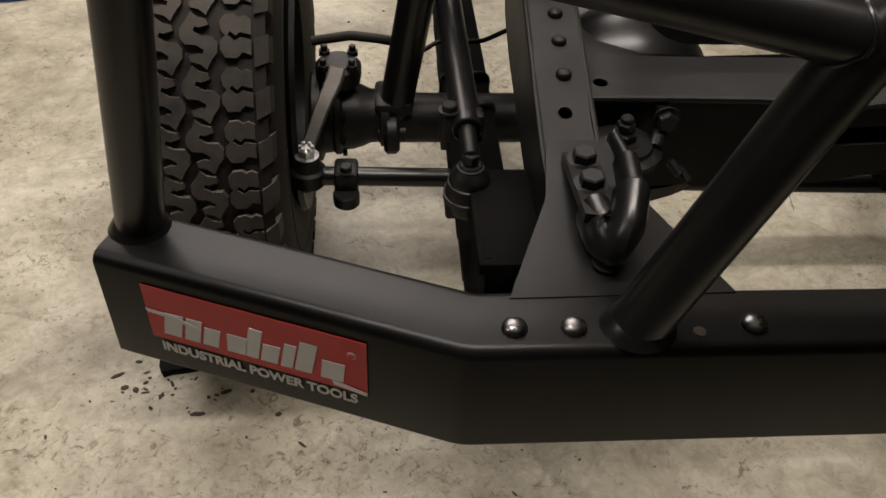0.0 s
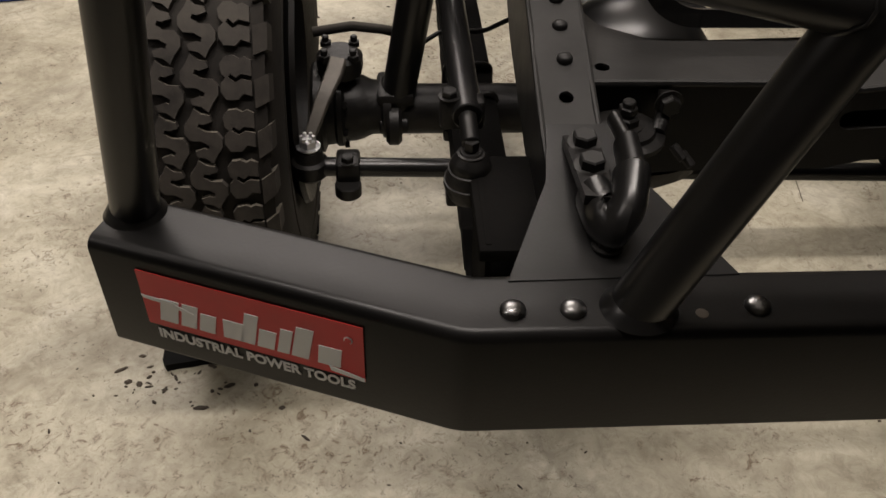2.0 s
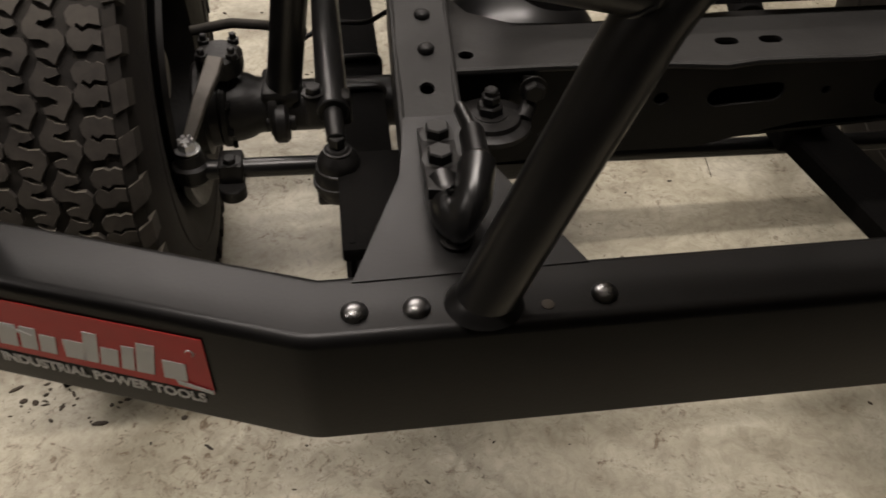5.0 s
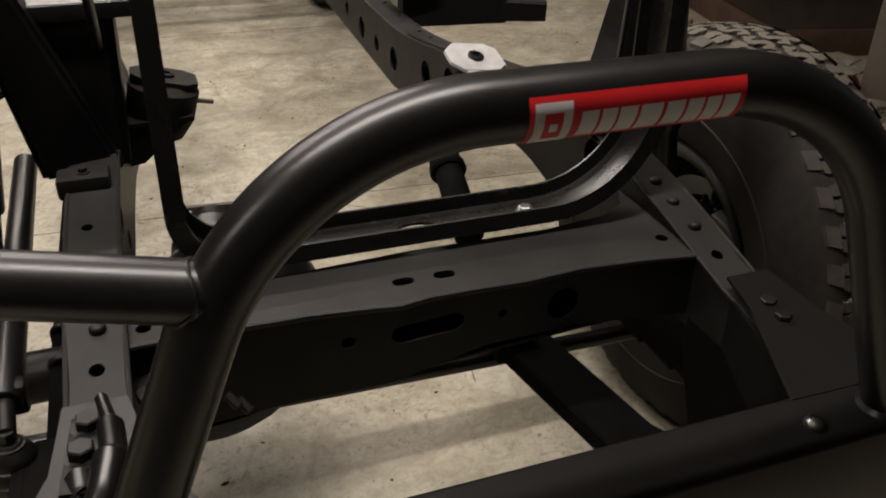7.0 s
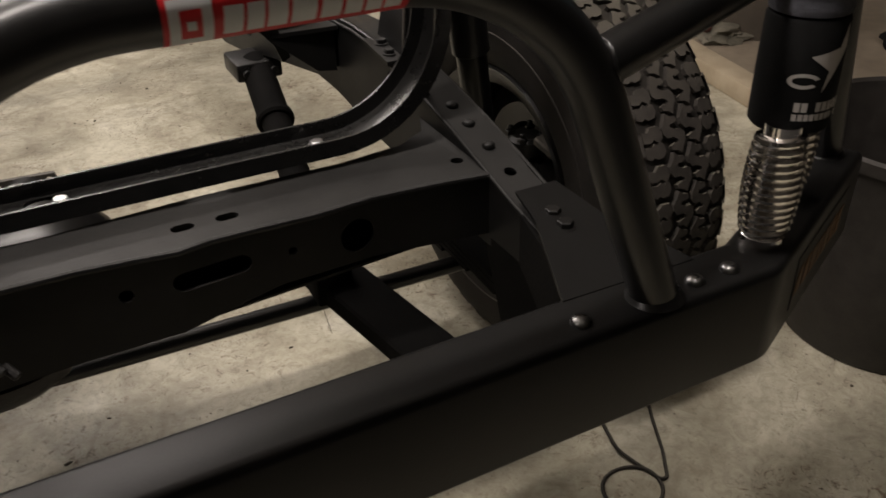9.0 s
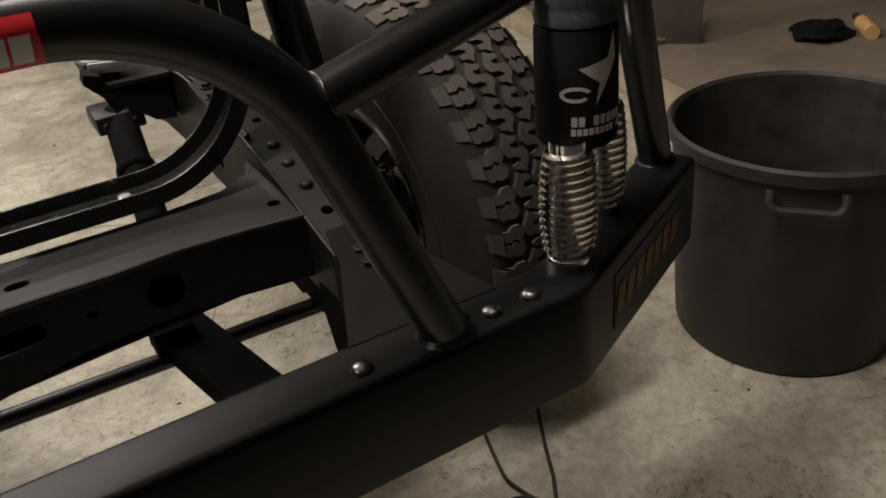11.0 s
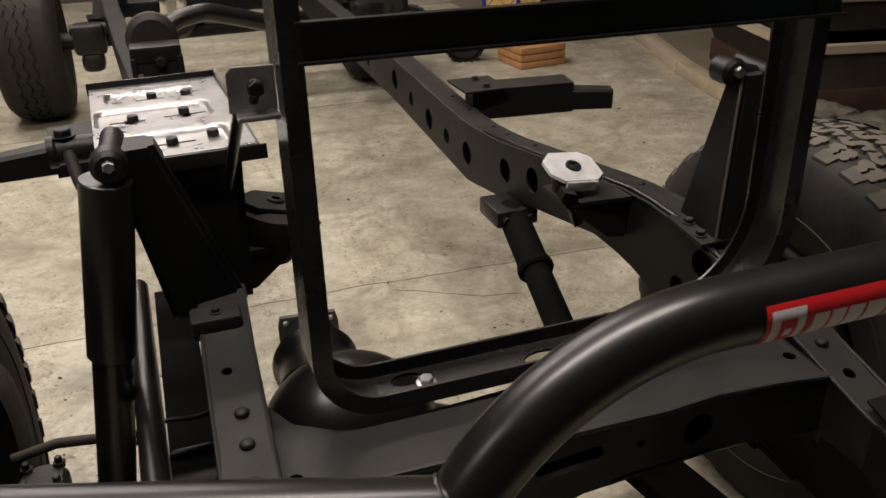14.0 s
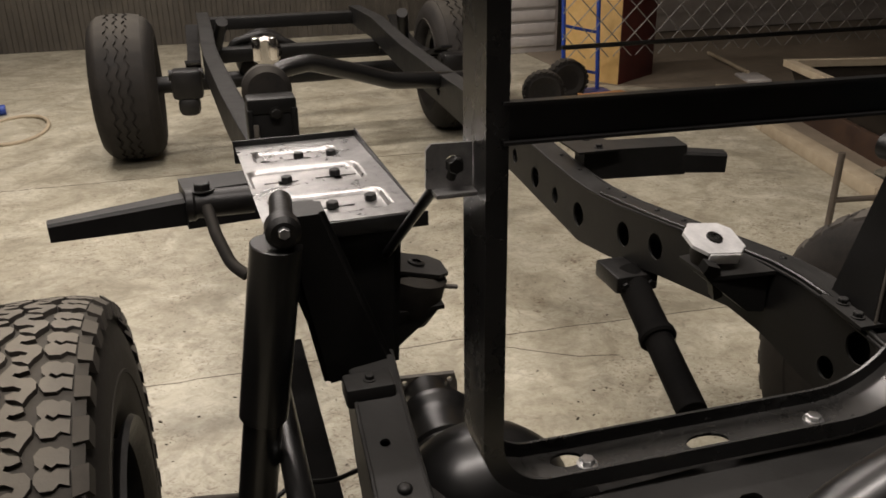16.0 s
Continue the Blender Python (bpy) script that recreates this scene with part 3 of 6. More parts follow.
def rail(s):
    """One frame rail, boxed out of four plates, with round holes through its inner side."""
    b = bmesh.new()
    ys = [0.18 + i * (4.82 / 120) for i in range(121)]
    top, bot, cx = (lambda y: float(np.interp(y, RY, RTOP))), (lambda y: float(np.interp(y, RY, RBOT))), (lambda y: float(np.interp(y, RY, RX)) + (0.0 if s > 0 else float(np.interp(y, [1.1, 2.2, 3.8, 5.0], [0.0, 0.115, 0.18, 0.19]))))
    out = [(y, bot(y)) for y in ys] + [(y, top(y)) for y in ys[::-1]]
    holes = [ring2d(y, z, r * 0.92, r, 18) for y, z, r in ((0.6, 0.665, 0.027), (0.655, 0.6, 0.02), (1.148, 0.62, 0.029), (1.28, 0.598, 0.029), (1.508, 0.566, 0.031), (1.655, 0.567, 0.022), (1.8, 0.573, 0.031), (1.965, 0.588, 0.022), (2.14, 0.606, 0.031), (2.5, 0.6, 0.03), (2.9, 0.6, 0.03))]
    inner = lambda v: (s * (cx(v.x) - HW + v.z), v.x, v.y)
    outer = lambda v: (s * (cx(v.x) + HW - v.z), v.x, v.y)
    plate(b, out, 0.004, None, holes, inner)
    plate(b, out, 0.004, None, (), outer)
    lid = [(-HW + 0.001, y) for y in ys] + [(HW - 0.001, y) for y in ys[::-1]]
    rh = [ring2d(0.0, 0.316, 0.0085, n=14), ring2d(0.006, 0.545, 0.007, n=12)]
    plate(b, lid, 0.004, None, rh, lambda v: (s * (cx(v.y) + v.x), v.y, top(v.y) - 0.002 + v.z))
    plate(b, lid, 0.004, None, (), lambda v: (s * (cx(v.y) + v.x), v.y, bot(v.y) + v.z))
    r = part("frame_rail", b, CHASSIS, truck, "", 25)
    # rolled edge beads along the top
    for o in (-HW, HW):
        b = bmesh.new()
        sweep(b, [(s * (cx(y) + o), y, top(y)) for y in ys[::2]], circle(0.0035, 8), up=(1, 0, 0.01))
        part("edge_bead", b, CHASSIS, r)
    if s > 0:
        # brake line clipped along the inner top edge
        b = bmesh.new()
        pipe(b, [(cx(y) - HW + 0.004, y, top(y) + 0.007) for y in (0.50, 0.56, 0.62, 0.68, 0.74, 0.80, 0.86, 0.94, 1.05, 1.2, 1.4)], 0.0045, 0.03, 3, 10)
        part("brake_line", b, PAINT, r, "glossy black brake line")
    # cap at the front end
    b = bmesh.new()
    box(b, s * 0.397 - HW, s * 0.397 + HW, 0.177, 0.181, 0.535, 0.6)
    part("end_cap", b, CHASSIS, r)
    for y in (0.368, 0.422, 0.469):
        b = bmesh.new()
        dome(b, at(s * cx(y) * 0.992, y, top(y) + 0.002), 0.0095, 0.006, 16)
        part("rivet", b, CHASSIS, r)
    for y in (0.83, 1.02, 1.12, 1.22, 1.36, 1.44, 1.6, 1.72):
        b = bmesh.new()
        dome(b, at(s * (cx(y) + 0.012), y, top(y) + 0.002), 0.006, 0.0035, 12)
        part("rivet", b, CHASSIS, r)
    return r


rails = [rail(-1), rail(1)]


def bumper_bracket(s):
    """The gusset from the end of a rail to the bumper: a top plate and two cheeks."""
    b = bmesh.new()
    xs = lambda x: s * x
    wide, slim = (0.492, 0.286) if s < 0 else (0.47, 0.292)
    top = [(xs(0.428), 0.255), (xs(0.440), 0.17), (xs(wide), 0.036), (xs(slim), 0.040), (xs(0.352), 0.185), (xs(0.366), 0.255)]
    plate(b, top, 0.004, None, (), lambda v: (v.x, v.y, v.z + 0.617 + 0.014 * min(1.0, max(0.0, (v.y - 0.155) / 0.05))))
    # BUMPER paint, darker on top, stands in for the hoop's shadow here
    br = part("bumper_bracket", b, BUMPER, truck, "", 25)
    for x0, x1 in ((slim + 0.022, 0.362), (wide - 0.024, 0.425)):
        b = bmesh.new()
        m = basis((xs(x0), 0.049, 0.49), (xs(x1) - xs(x0), 0.19, 0), (0, 0, 1))
        plate(b, [(0, 0.0), (0.19, 0.05), (0.19, 0.122), (0, 0.126)], 0.005, m)
        part("cheek_plate", b, SHADED_BLACK, br)
    for x, y in ((0.38, 0.163), (0.384, 0.196)) if s > 0 else ((0.398, 0.075),):
        b = bmesh.new()
        hexhead(b, at(xs(x), y, 0.6245), 0.0105, 0.008)
        part("bolt_head", b, CAST, br)
    return br


for s in (-1, 1):
    bumper_bracket(s)


def tow_hook():
    # base strap on the rail's end, rising towards the front
    b = bmesh.new()
    zs = lambda y: 0.634 + 0.19 * (0.218 - y)
    plate(b, [(-0.421, 0.094), (-0.389, 0.087), (-0.383, 0.222), (-0.417, 0.222)], 0.011, None, (), lambda v: (v.x, v.y, v.z + zs(v.y)))
    h = part("tow_hook", b, CAST, truck, "black forged tow hook", 30)
    b = bmesh.new()
    pts = rounded([(-0.405, 0.120, 0.646), (-0.403, 0.094, 0.645), (-0.396, 0.078, 0.649), (-0.384, 0.084, 0.661), (-0.375, 0.118, 0.676), (-0.376, 0.150, 0.687), (-0.382, 0.180, 0.692)], 0.018, 8)
    n = len(pts)
    sweep(b, pts, [(0.024 * math.cos(a), 0.0155 * math.sin(a)) for a in np.linspace(0, 2 * math.pi, 16, endpoint=False)], up=(1, 0, 0.05), scales=[1.1 - 0.75 * max(0, (i / n - 0.6)) / 0.4 for i in range(n)])
    part("hook", b, PAINT, h)
    for x, y in ((-0.400, 0.200), (-0.404, 0.148)):
        b = bmesh.new()
        hexhead(b, at(x, y, zs(y) + 0.011), 0.0125, 0.011)
        part("bolt_head", b, CHASSIS, h)


tow_hook()


def crossmember():
    b = bmesh.new()
    front = [(-0.366, 0.344), (-0.26, 0.344), (-0.16, 0.342), (-0.09, 0.334), (-0.05, 0.328), (-0.01, 0.335), (0.05, 0.334), (0.12, 0.331), (0.2, 0.337), (0.29, 0.33), (0.366, 0.318)]
    back = [(0.366, 0.535), (0.345, 0.485), (0.30, 0.46), (0.2, 0.448), (0.0, 0.45), (-0.2, 0.438), (-0.28, 0.444), (-0.33, 0.475), (-0.366, 0.535)]
    holes = [slot2d(-0.032, 0.378, 0.006, 0.0085), slot2d(0.023, 0.378, 0.006, 0.0085), ring2d(-0.345, 0.374, 0.009), ring2d(0.345, 0.374, 0.009)]
    zt = lambda v: 0.632 + 0.16 * max(0.0, v.y - 0.47)
    plate(b, front + back, 0.005, None, holes, lambda v: (v.x, v.y, v.z + zt(v) - 0.003))
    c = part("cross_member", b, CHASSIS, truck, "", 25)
    # front face with its openings, following the front edge
    b = bmesh.new()
    fy = lambda x: float(np.interp(x, [p[0] for p in front], [p[1] for p in front]))
    zb = [(-0.366, 0.49), (-0.30, 0.50), (-0.18, 0.508), (-0.06, 0.517), (0.03, 0.534), (0.07, 0.543), (0.2, 0.543), (0.366, 0.54)]
    outl = [(x, z) for x, z in zb] + [(x, 0.630) for x in (0.366, 0.29, 0.2, 0.12, 0.05, -0.01, -0.05, -0.09, -0.16, -0.26, -0.366)]
    fh = [slot2d(-0.013, 0.588, 0.036, 0.013), ring2d(0.177, 0.583, 0.024, 0.024), ring2d(-0.115, 0.585, 0.009, n=12), ring2d(0.088, 0.588, 0.006, n=10)]
    plate(b, outl, 0.004, None, fh, lambda v: (v.x, fy(v.x) + v.z + 0.001, v.y))
    part("front_web", b, CHASSIS, c)
    b = bmesh.new()
    sweep(b, [(x, y + 0.001, 0.630) for x, y in front], circle(0.0045, 8), up=(0, 0, 1))
    part("edge_bead", b, CHASSIS, c)
    b = bmesh.new()
    plate(b, [(-0.366, 0.352), (0.366, 0.34), (0.366, 0.45), (-0.366, 0.45)], 0.004, None, (), lambda v: (v.x, v.y, v.z + float(np.interp(v.x, [p[0] for p in zb], [p[1] for p in zb])) + 0.002))
    part("bottom_plate", b, CHASSIS, c)
    b = bmesh.new()
    box(b, -0.364, 0.364, 0.425, 0.429, 0.515, 0.628)
    part("back_web", b, CHASSIS, c)
    # idler bracket bolted to the front face beside the left rail
    b = bmesh.new()
    lathe(b, [(0, 0), (0.047, 0), (0.047, 0.006), (0.043, 0.008), (0.036, 0.009), (0.034, 0.014), (0.018, 0.016), (0, 0.016)], at(-0.327, 0.305, 0.585), 28)
    ib = part("idler_plate", b, CAST, c, "round cast bracket plate")
    b = bmesh.new()
    hexhead(b, at(-0.327, 0.305, 0.600), 0.015, 0.011)
    rod(b, (-0.327, 0.305, 0.61), (-0.327, 0.305, 0.632), 0.0075)
    hexhead(b, at(-0.327, 0.305, 0.615), 0.011, 0.008, False)
    part("stud_nut", b, CAST, ib)
    b = bmesh.new()
    pipe(b, [(-0.29, 0.30, 0.592), (-0.278, 0.325, 0.60), (-0.276, 0.338, 0.625)], 0.009, 0.02, 6, 12)
    hexhead(b, basis((-0.276, 0.322, 0.618), (1, 0, 0), (0, 0, 1)), 0.012, 0.01)
    part("banjo_fitting", b, CAST, ib)
    b = bmesh.new()
    for i in range(2):
        rod(b, (-0.268 + 0.012 * i, 0.300, 0.575 - 0.01 * i), (-0.256 + 0.012 * i, 0.288, 0.563 - 0.01 * i), 0.006, 10)
    part("grease_fitting", b, CAST, ib)
    return c


crossmember()


# ---- wheels ----
def tyre_surface(x, y, z, R, hw):
    def f(u, v, lift):
        """u: across -1 to 1, v: angle; the tread's crown falls off at the shoulders."""
        r = R + lift - 0.010 * abs(u) ** 3
        return Vector((x + u * hw, y - r * math.cos(v), z + r * math.sin(v)))
    return f


def tread_block(ring):
    """The outline of one tread block in its cell, and the triangles of its face."""
    fine = []
    for (ax, ay), (cx, cy) in zip(ring, ring[1:] + ring[:1]):
        n = max(1, int(math.hypot(cx - ax, cy - ay) / 0.25))
        fine += [(ax + (cx - ax) * i / n, ay + (cy - ay) * i / n) for i in range(n)]
    t = bmesh.new()
    vs = [t.verts.new((x, y, 0)) for x, y in fine]
    es = [t.edges.new((vs[i], vs[(i + 1) % len(vs)])) for i in range(len(vs))]
    bmesh.ops.triangle_fill(t, use_beauty=True, edges=es)
    t.verts.index_update()
    tris = [[v.index for v in f.verts] for f in t.faces]
    t.free()
    return fine, tris


# half of a centre block's S, the other half is the same turned round; and a shoulder block with one hook
S_HALF = [(-0.19, 0.52), (-0.02, 0.42), (0.20, 0.385), (0.24, 0.28), (0.02, 0.225), (-0.09, 0.245), (-0.13, 0.17), (0.07, 0.085), (0.33, 0.075)]
S_HALF += [(0.46, -0.05), (0.45, -0.21), (0.30, -0.36)]
S_BLOCK = tread_block(S_HALF + [(-x, -y) for x, y in S_HALF])
SHOULDER = tread_block([(-0.42, 0.27), (-0.26, 0.40), (0.0, 0.42), (0.16, 0.36), (0.3, 0.40), (0.5, 0.34), (0.5, 0.05), (0.18, 0.09), (0.05, 0.02), (-0.12, 0.10), (-0.18, 0.03), (0.02, -0.07), (0.2, 0.0), (0.5, -0.04), (0.5, -0.32), (0.25, -0.27), (0.08, -0.38), (-0.26, -0.38), (-0.42, -0.22), (-0.40, -0.07), (-0.26, 0.02), (-0.38, 0.1)])


def tread_blocks(b, surf, n, depth):
    """Two columns of S-shaped centre blocks that nest into each other, between two columns of hooked shoulder blocks."""
    cw, step = 0.475, 2 * math.pi / n
    for c, shift in enumerate((0.0, 0.08, 0.20, 0.28)):
        (ring, tris), wide = (S_BLOCK, 1.17) if c in (1, 2) else (SHOULDER, 0.96)
        turn = -1 if c == 0 else 1
        m = len(ring)
        for i in range(n):
            j = random.uniform(-0.0008, 0.0004)
            lo, hi = [], []
            for x, y in ring:
                for row, k, lift in ((lo, 1.04, -0.003), (hi, 1.0, depth + j)):
                    row.append(b.verts.new(surf(cw * (c - 1.5 + turn * x * wide * k), step * (i + shift + turn * y * 1.03 * k), lift)))
            for a in range(m):
                e = (a + 1) % m
                b.faces.new((lo[a], lo[e], hi[e], hi[a]))
            for q in tris:
                b.faces.new([hi[k] for k in q])


def shoulder_blocks(b, surf, n, hw, depth):
    step = 2 * math.pi / n
    for sd in (-1, 1):
        for i in range(n):
            v0, v1 = step * (i - 0.28), step * (i + 0.26)
            q = []
            for u, lf in ((0.98, depth - 0.001), (1.16, depth - 0.012), (1.19, depth - 0.034), (0.98, -0.006)):
                for v in (v0, v1):
                    q.append(b.verts.new(surf(sd * u, v + (0.12 * step if u > 1.1 else 0), lf + (0.005 if u > 1.1 else 0))))
            for a, c, d, e in ((0, 1, 3, 2), (2, 3, 5, 4), (0, 2, 4, 6), (1, 3, 5, 7), (6, 7, 5, 4)):
                b.faces.new((q[a], q[c], q[d], q[e]))


def wheel(x, y, s, front=True, steer=0.0):
    hub_z = HUB_Z if front else REAR_Z
    side = basis((x, y, hub_z), (0, 0, 1), (0, s, 0))
    b = bmesh.new()
    k = 1.06 if front else 0.98
    rim = [(0.0, -0.02), (0.075, -0.02), (0.08, 0.012), (0.12, 0.02), (0.165, 0.0), (0.182, -0.03), (0.182, -0.075), (0.196, -0.083), (0.210, -0.086), (0.216, -0.092), (0.214, -0.098), (0.205, -0.097), (0.186, -0.088), (0.172, -0.078), (0.172, -0.03), (0.155, -0.012), (0.12, 0.008), (0.085, 0.0), (0.078, -0.03), (0, -0.03)]
    out = [(0.182, -0.03), (0.182, 0.075), (0.205, 0.085), (0.216, 0.092), (0.212, 0.099), (0.20, 0.096), (0.176, 0.082), (0.174, -0.02)]
    rim, out = [(r, z * 1.14) for r, z in rim], [(r, z * 1.14) for r, z in out]
    lathe(b, rim, side, 56)
    lathe(b, out, side, 56)
    # left rim takes dull CAST, which holds down its pale reflection
    w = part("wheel", b, PAINT if s > 0 else CAST, truck, "black steel wheel with a chunky worn tyre", 30)
    R, hw = 0.377 * k, 0.086 if front else 0.108
    prof = [(0.208, -0.098), (0.222, -0.112), (0.25, -0.124), (0.29, -0.129), (0.325, -0.123), (0.352, -0.108), (0.366, -0.096), (0.372, -0.084), (0.376, -0.04), (0.377, 0)]
    bulge = hw / 0.086 * (0.82 if s < 0 and front else 1.0)
    prof = [(r * k if r > 0.25 else r, z * (bulge if r < 0.36 else hw / 0.086)) for r, z in prof]
    prof = prof + [(r, -z) for r, z in prof[-2::-1]]
    prof = prof + [(0.2, 0.07), (0.2, -0.07), prof[0]]
    b = bmesh.new()
    lathe(b, prof, side, 96)
    # raised rings on the sidewalls
    for z in (-0.1265 * bulge, 0.1265 * bulge):
        lathe(b, [(0.262 * k, z * 0.985), (0.264 * k, z * 1.02), (0.269 * k, z * 1.02), (0.271 * k, z * 0.99)], side, 72)
    part("tyre", b, RUBBER, w, "dusty black tyre with a chunky hooked tread" if front else "dusty black tyre with a ribbed tread", 40)
    surf = tyre_surface(x, y, hub_z, R, hw)
    b = bmesh.new()
    if front:
        tread_blocks(b, surf, 40, 0.0075)
        shoulder_blocks(b, surf, 40, hw, 0.012)
    else:
        n = 120
        for c, (u0, u1) in enumerate(((-1.0, -0.55), (-0.42, -0.12), (-0.02, 0.28), (0.40, 1.0))):
            rows = []
            for i in range(n):
                zz = 0.06 * (1 if i % 4 < 2 else -1)
                v = 2 * math.pi * i / n
                rows.append([b.verts.new(surf(u0 + zz * (abs(u0) < 0.9), v, -0.002)), b.verts.new(surf(u0 + zz * (abs(u0) < 0.9), v, 0.009)), b.verts.new(surf(u1 + zz * (abs(u1) < 0.9), v, 0.009)), b.verts.new(surf(u1 + zz * (abs(u1) < 0.9), v, -0.002))])
            for i in range(n):
                e = rows[(i + 1) % n]
                for a in range(3):
                    b.faces.new((rows[i][a], rows[i][a + 1], e[a + 1], e[a]))
    # rear tread takes the darker RUBBER: weaker light there, put into the colour
    part("tread", b, TREAD if front else RUBBER, w, "", 25)
    b = bmesh.new()
    lathe(b, [(0, -0.12), (0.135, -0.12), (0.145, -0.115), (0.145, -0.06), (0.12, -0.05), (0.12, -0.022), (0, -0.022)], side, 40)
    part("brake_drum", b, CAST, w)
    if front:
        b = bmesh.new()
        lathe(b, [(0, -0.122), (0.168, -0.122), (0.174, -0.126), (0.178, -0.122), (0.178, -0.110), (0.172, -0.106), (0, -0.106)], side, 48)
        part("backing_plate", b, CAST, w, "dark brake backing plate")
    b = bmesh.new()
    lathe(b, [(0, 0.0), (0.05, 0.0), (0.05, 0.06), (0.042, 0.07), (0, 0.072)], side, 24)
    for i in range(6):
        a = i * math.pi / 3
        hexhead(b, side @ at(0.07 * math.cos(a), 0.07 * math.sin(a), -0.02), 0.011, 0.016, False)
    part("hub", b, CHASSIS, w)
    if steer:
        w.matrix_basis = at(x, y, 0) @ Matrix.Rotation(steer, 4, "Z") @ at(-x, -y, 0)
    return w


for s in (-1, 1):
    wheel(-0.837 if s < 0 else 0.717, 0.76 if s < 0 else 0.73, s, True, radians(0.0 if s < 0 else 6.0))
    wheel(-0.97 if s < 0 else 0.84, 4.42 if s < 0 else 4.5, s, False)


# ---- front axle and steering ----
def front_axle():
    b = bmesh.new()
    rod(b, (-0.63, AXLE_Y, AXLE_Z), (0.63, AXLE_Y, AXLE_Z), 0.041, 28)
    ax = part("front_axle", b, CAST, truck, "greasy black solid front axle")
    b = bmesh.new()
    m = basis((-0.215, 0.70, 0.415), (1, 0, 0), (0, 0, 1))   # z towards the front
    lathe(b, [(0, -0.07), (0.10, -0.07), (0.135, -0.05), (0.148, -0.015), (0.148, 0.01), (0.13, 0.05), (0.10, 0.085), (0.05, 0.105), (0, 0.11)], m, 40)
    rod(b, (-0.36, AXLE_Y, AXLE_Z), (-0.19, 0.72, 0.40), 0.042, 24, 0.0015, 0.085)
    rod(b, (-0.02, AXLE_Y, AXLE_Z), (-0.22, 0.72, 0.40), 0.042, 24, 0.0015, 0.085)
    part("differential", b, PAINT, ax, "glossy black differential housing")
    b = bmesh.new()
    mm, d = aim((-0.238, 0.76, 0.405), (-0.208, 1.08, 0.39))
    lathe(b, [(0, -0.03), (0.10, -0.03), (0.095, 0.0), (0.088, 0.02), (0.088, 0.028), (0.076, 0.034), (0.076, 0.042), (0.087, 0.048), (0.087, 0.056), (0.075, 0.062), (0.075, 0.070), (0.084, 0.075), (0.084, 0.081), (0.072, 0.088), (0.070, 0.15), (0.072, 0.18), (0.080, 0.19), (0.082, 0.205), (0.078, 0.212), (0.060, 0.22), (0.054, 0.25), (0.052, 0.31), (0, 0.31)], mm, 36)
    pn = part("pinion_housing", b, PAINT, ax, "ribbed glossy black pinion housing")
    b = bmesh.new()
    plate(b, [(-0.055, -0.05), (0.055, -0.05), (0.06, -0.03), (0.06, 0.03), (0.055, 0.05), (-0.055, 0.05), (-0.06, 0.03), (-0.06, -0.03)], 0.012, mm @ at(0, 0, 0.31), [ring2d(0.045, 0.038, 0.006, n=10), ring2d(-0.045, 0.038, 0.006, n=10), ring2d(0.045, -0.038, 0.006, n=10), ring2d(-0.045, -0.038, 0.006, n=10)])
    part("pinion_flange", b, DULL, pn, "brown rusty flange")
    for s in (-1, 1):
        b = bmesh.new()
        m = basis((s * 0.655, AXLE_Y, AXLE_Z + 0.004), (0, 0, 1), (0, s, 0))   # z towards the middle
        lathe(b, [(0, -0.06), (0.07, -0.06), (0.074, -0.055), (0.074, -0.043), (0.062, -0.038), (0.060, -0.024), (0.064, -0.020), (0.064, -0.012), (0.056, -0.008), (0.055, 0.008), (0.051, 0.022), (0.045, 0.034), (0.043, 0.05), (0.051, 0.053), (0.051, 0.066), (0, 0.07)], m, 36)
        for i in range(8):
            a = i * math.pi / 4 + 0.2
            hexhead(b, m @ at(0.0605 * math.cos(a), 0.0605 * math.sin(a), -0.012), 0.006, 0.007, False)
        kn = part("steering_knuckle", b, CAST, ax, "greasy cast steering knuckle")
        b = bmesh.new()
        lathe(b, [(0, -0.01), (0.034, -0.01), (0.036, 0.0), (0.036, 0.018), (0.028, 0.026), (0, 0.026)], at(s * 0.668, 0.695, 0.452), 22)
        for dx, dy in ((-0.022, -0.022), (0.022, -0.022), (-0.022, 0.022), (0.022, 0.022)):
            rod(b, (s * 0.668 + dx, 0.695 + dy, 0.462), (s * 0.668 + dx, 0.695 + dy, 0.492), 0.0055, 10)
            hexhead(b, at(s * 0.668 + dx, 0.695 + dy, 0.473), 0.0095, 0.008, False)
        part("swivel_cap", b, CAST, kn)
        # steering arm: a tapered forging from the cap down to the tie rod end
        b = bmesh.new()
        p = [Vector((s * 0.668, 0.652, 0.484)), Vector((s * 0.673, 0.628, 0.477)), Vector((s * 0.690, 0.595, 0.452)), Vector((s * 0.710, 0.556, 0.412))]
        sweep(b, p, [(0.0125, -0.007), (0.0125, 0.005), (0.010, 0.008), (-0.010, 0.008), (-0.0125, 0.005), (-0.0125, -0.007)], up=(0, -0.6, 0.8), scales=[1.0, 1.0, 0.85, 0.65])
        part("steering_arm", b, DULL, kn, "dusty steering arm")
        b = bmesh.new()
        e = (s * 0.712, 0.545, 0.370 if s < 0 else 0.335)
        lathe(b, [(0, -0.02), (0.02, -0.02), (0.027, -0.012), (0.027, 0.010), (0.022, 0.014), (0.018, 0.03), (0.012, 0.032), (0, 0.032)], at(*e), 22)
        t = part("tie_rod_end", b, CAST, kn)
        b = bmesh.new()
        hexhead(b, at(e[0], e[1], e[2] + 0.034), 0.0135, 0.012)
        for i in range(6):
            a = math.pi * i / 3
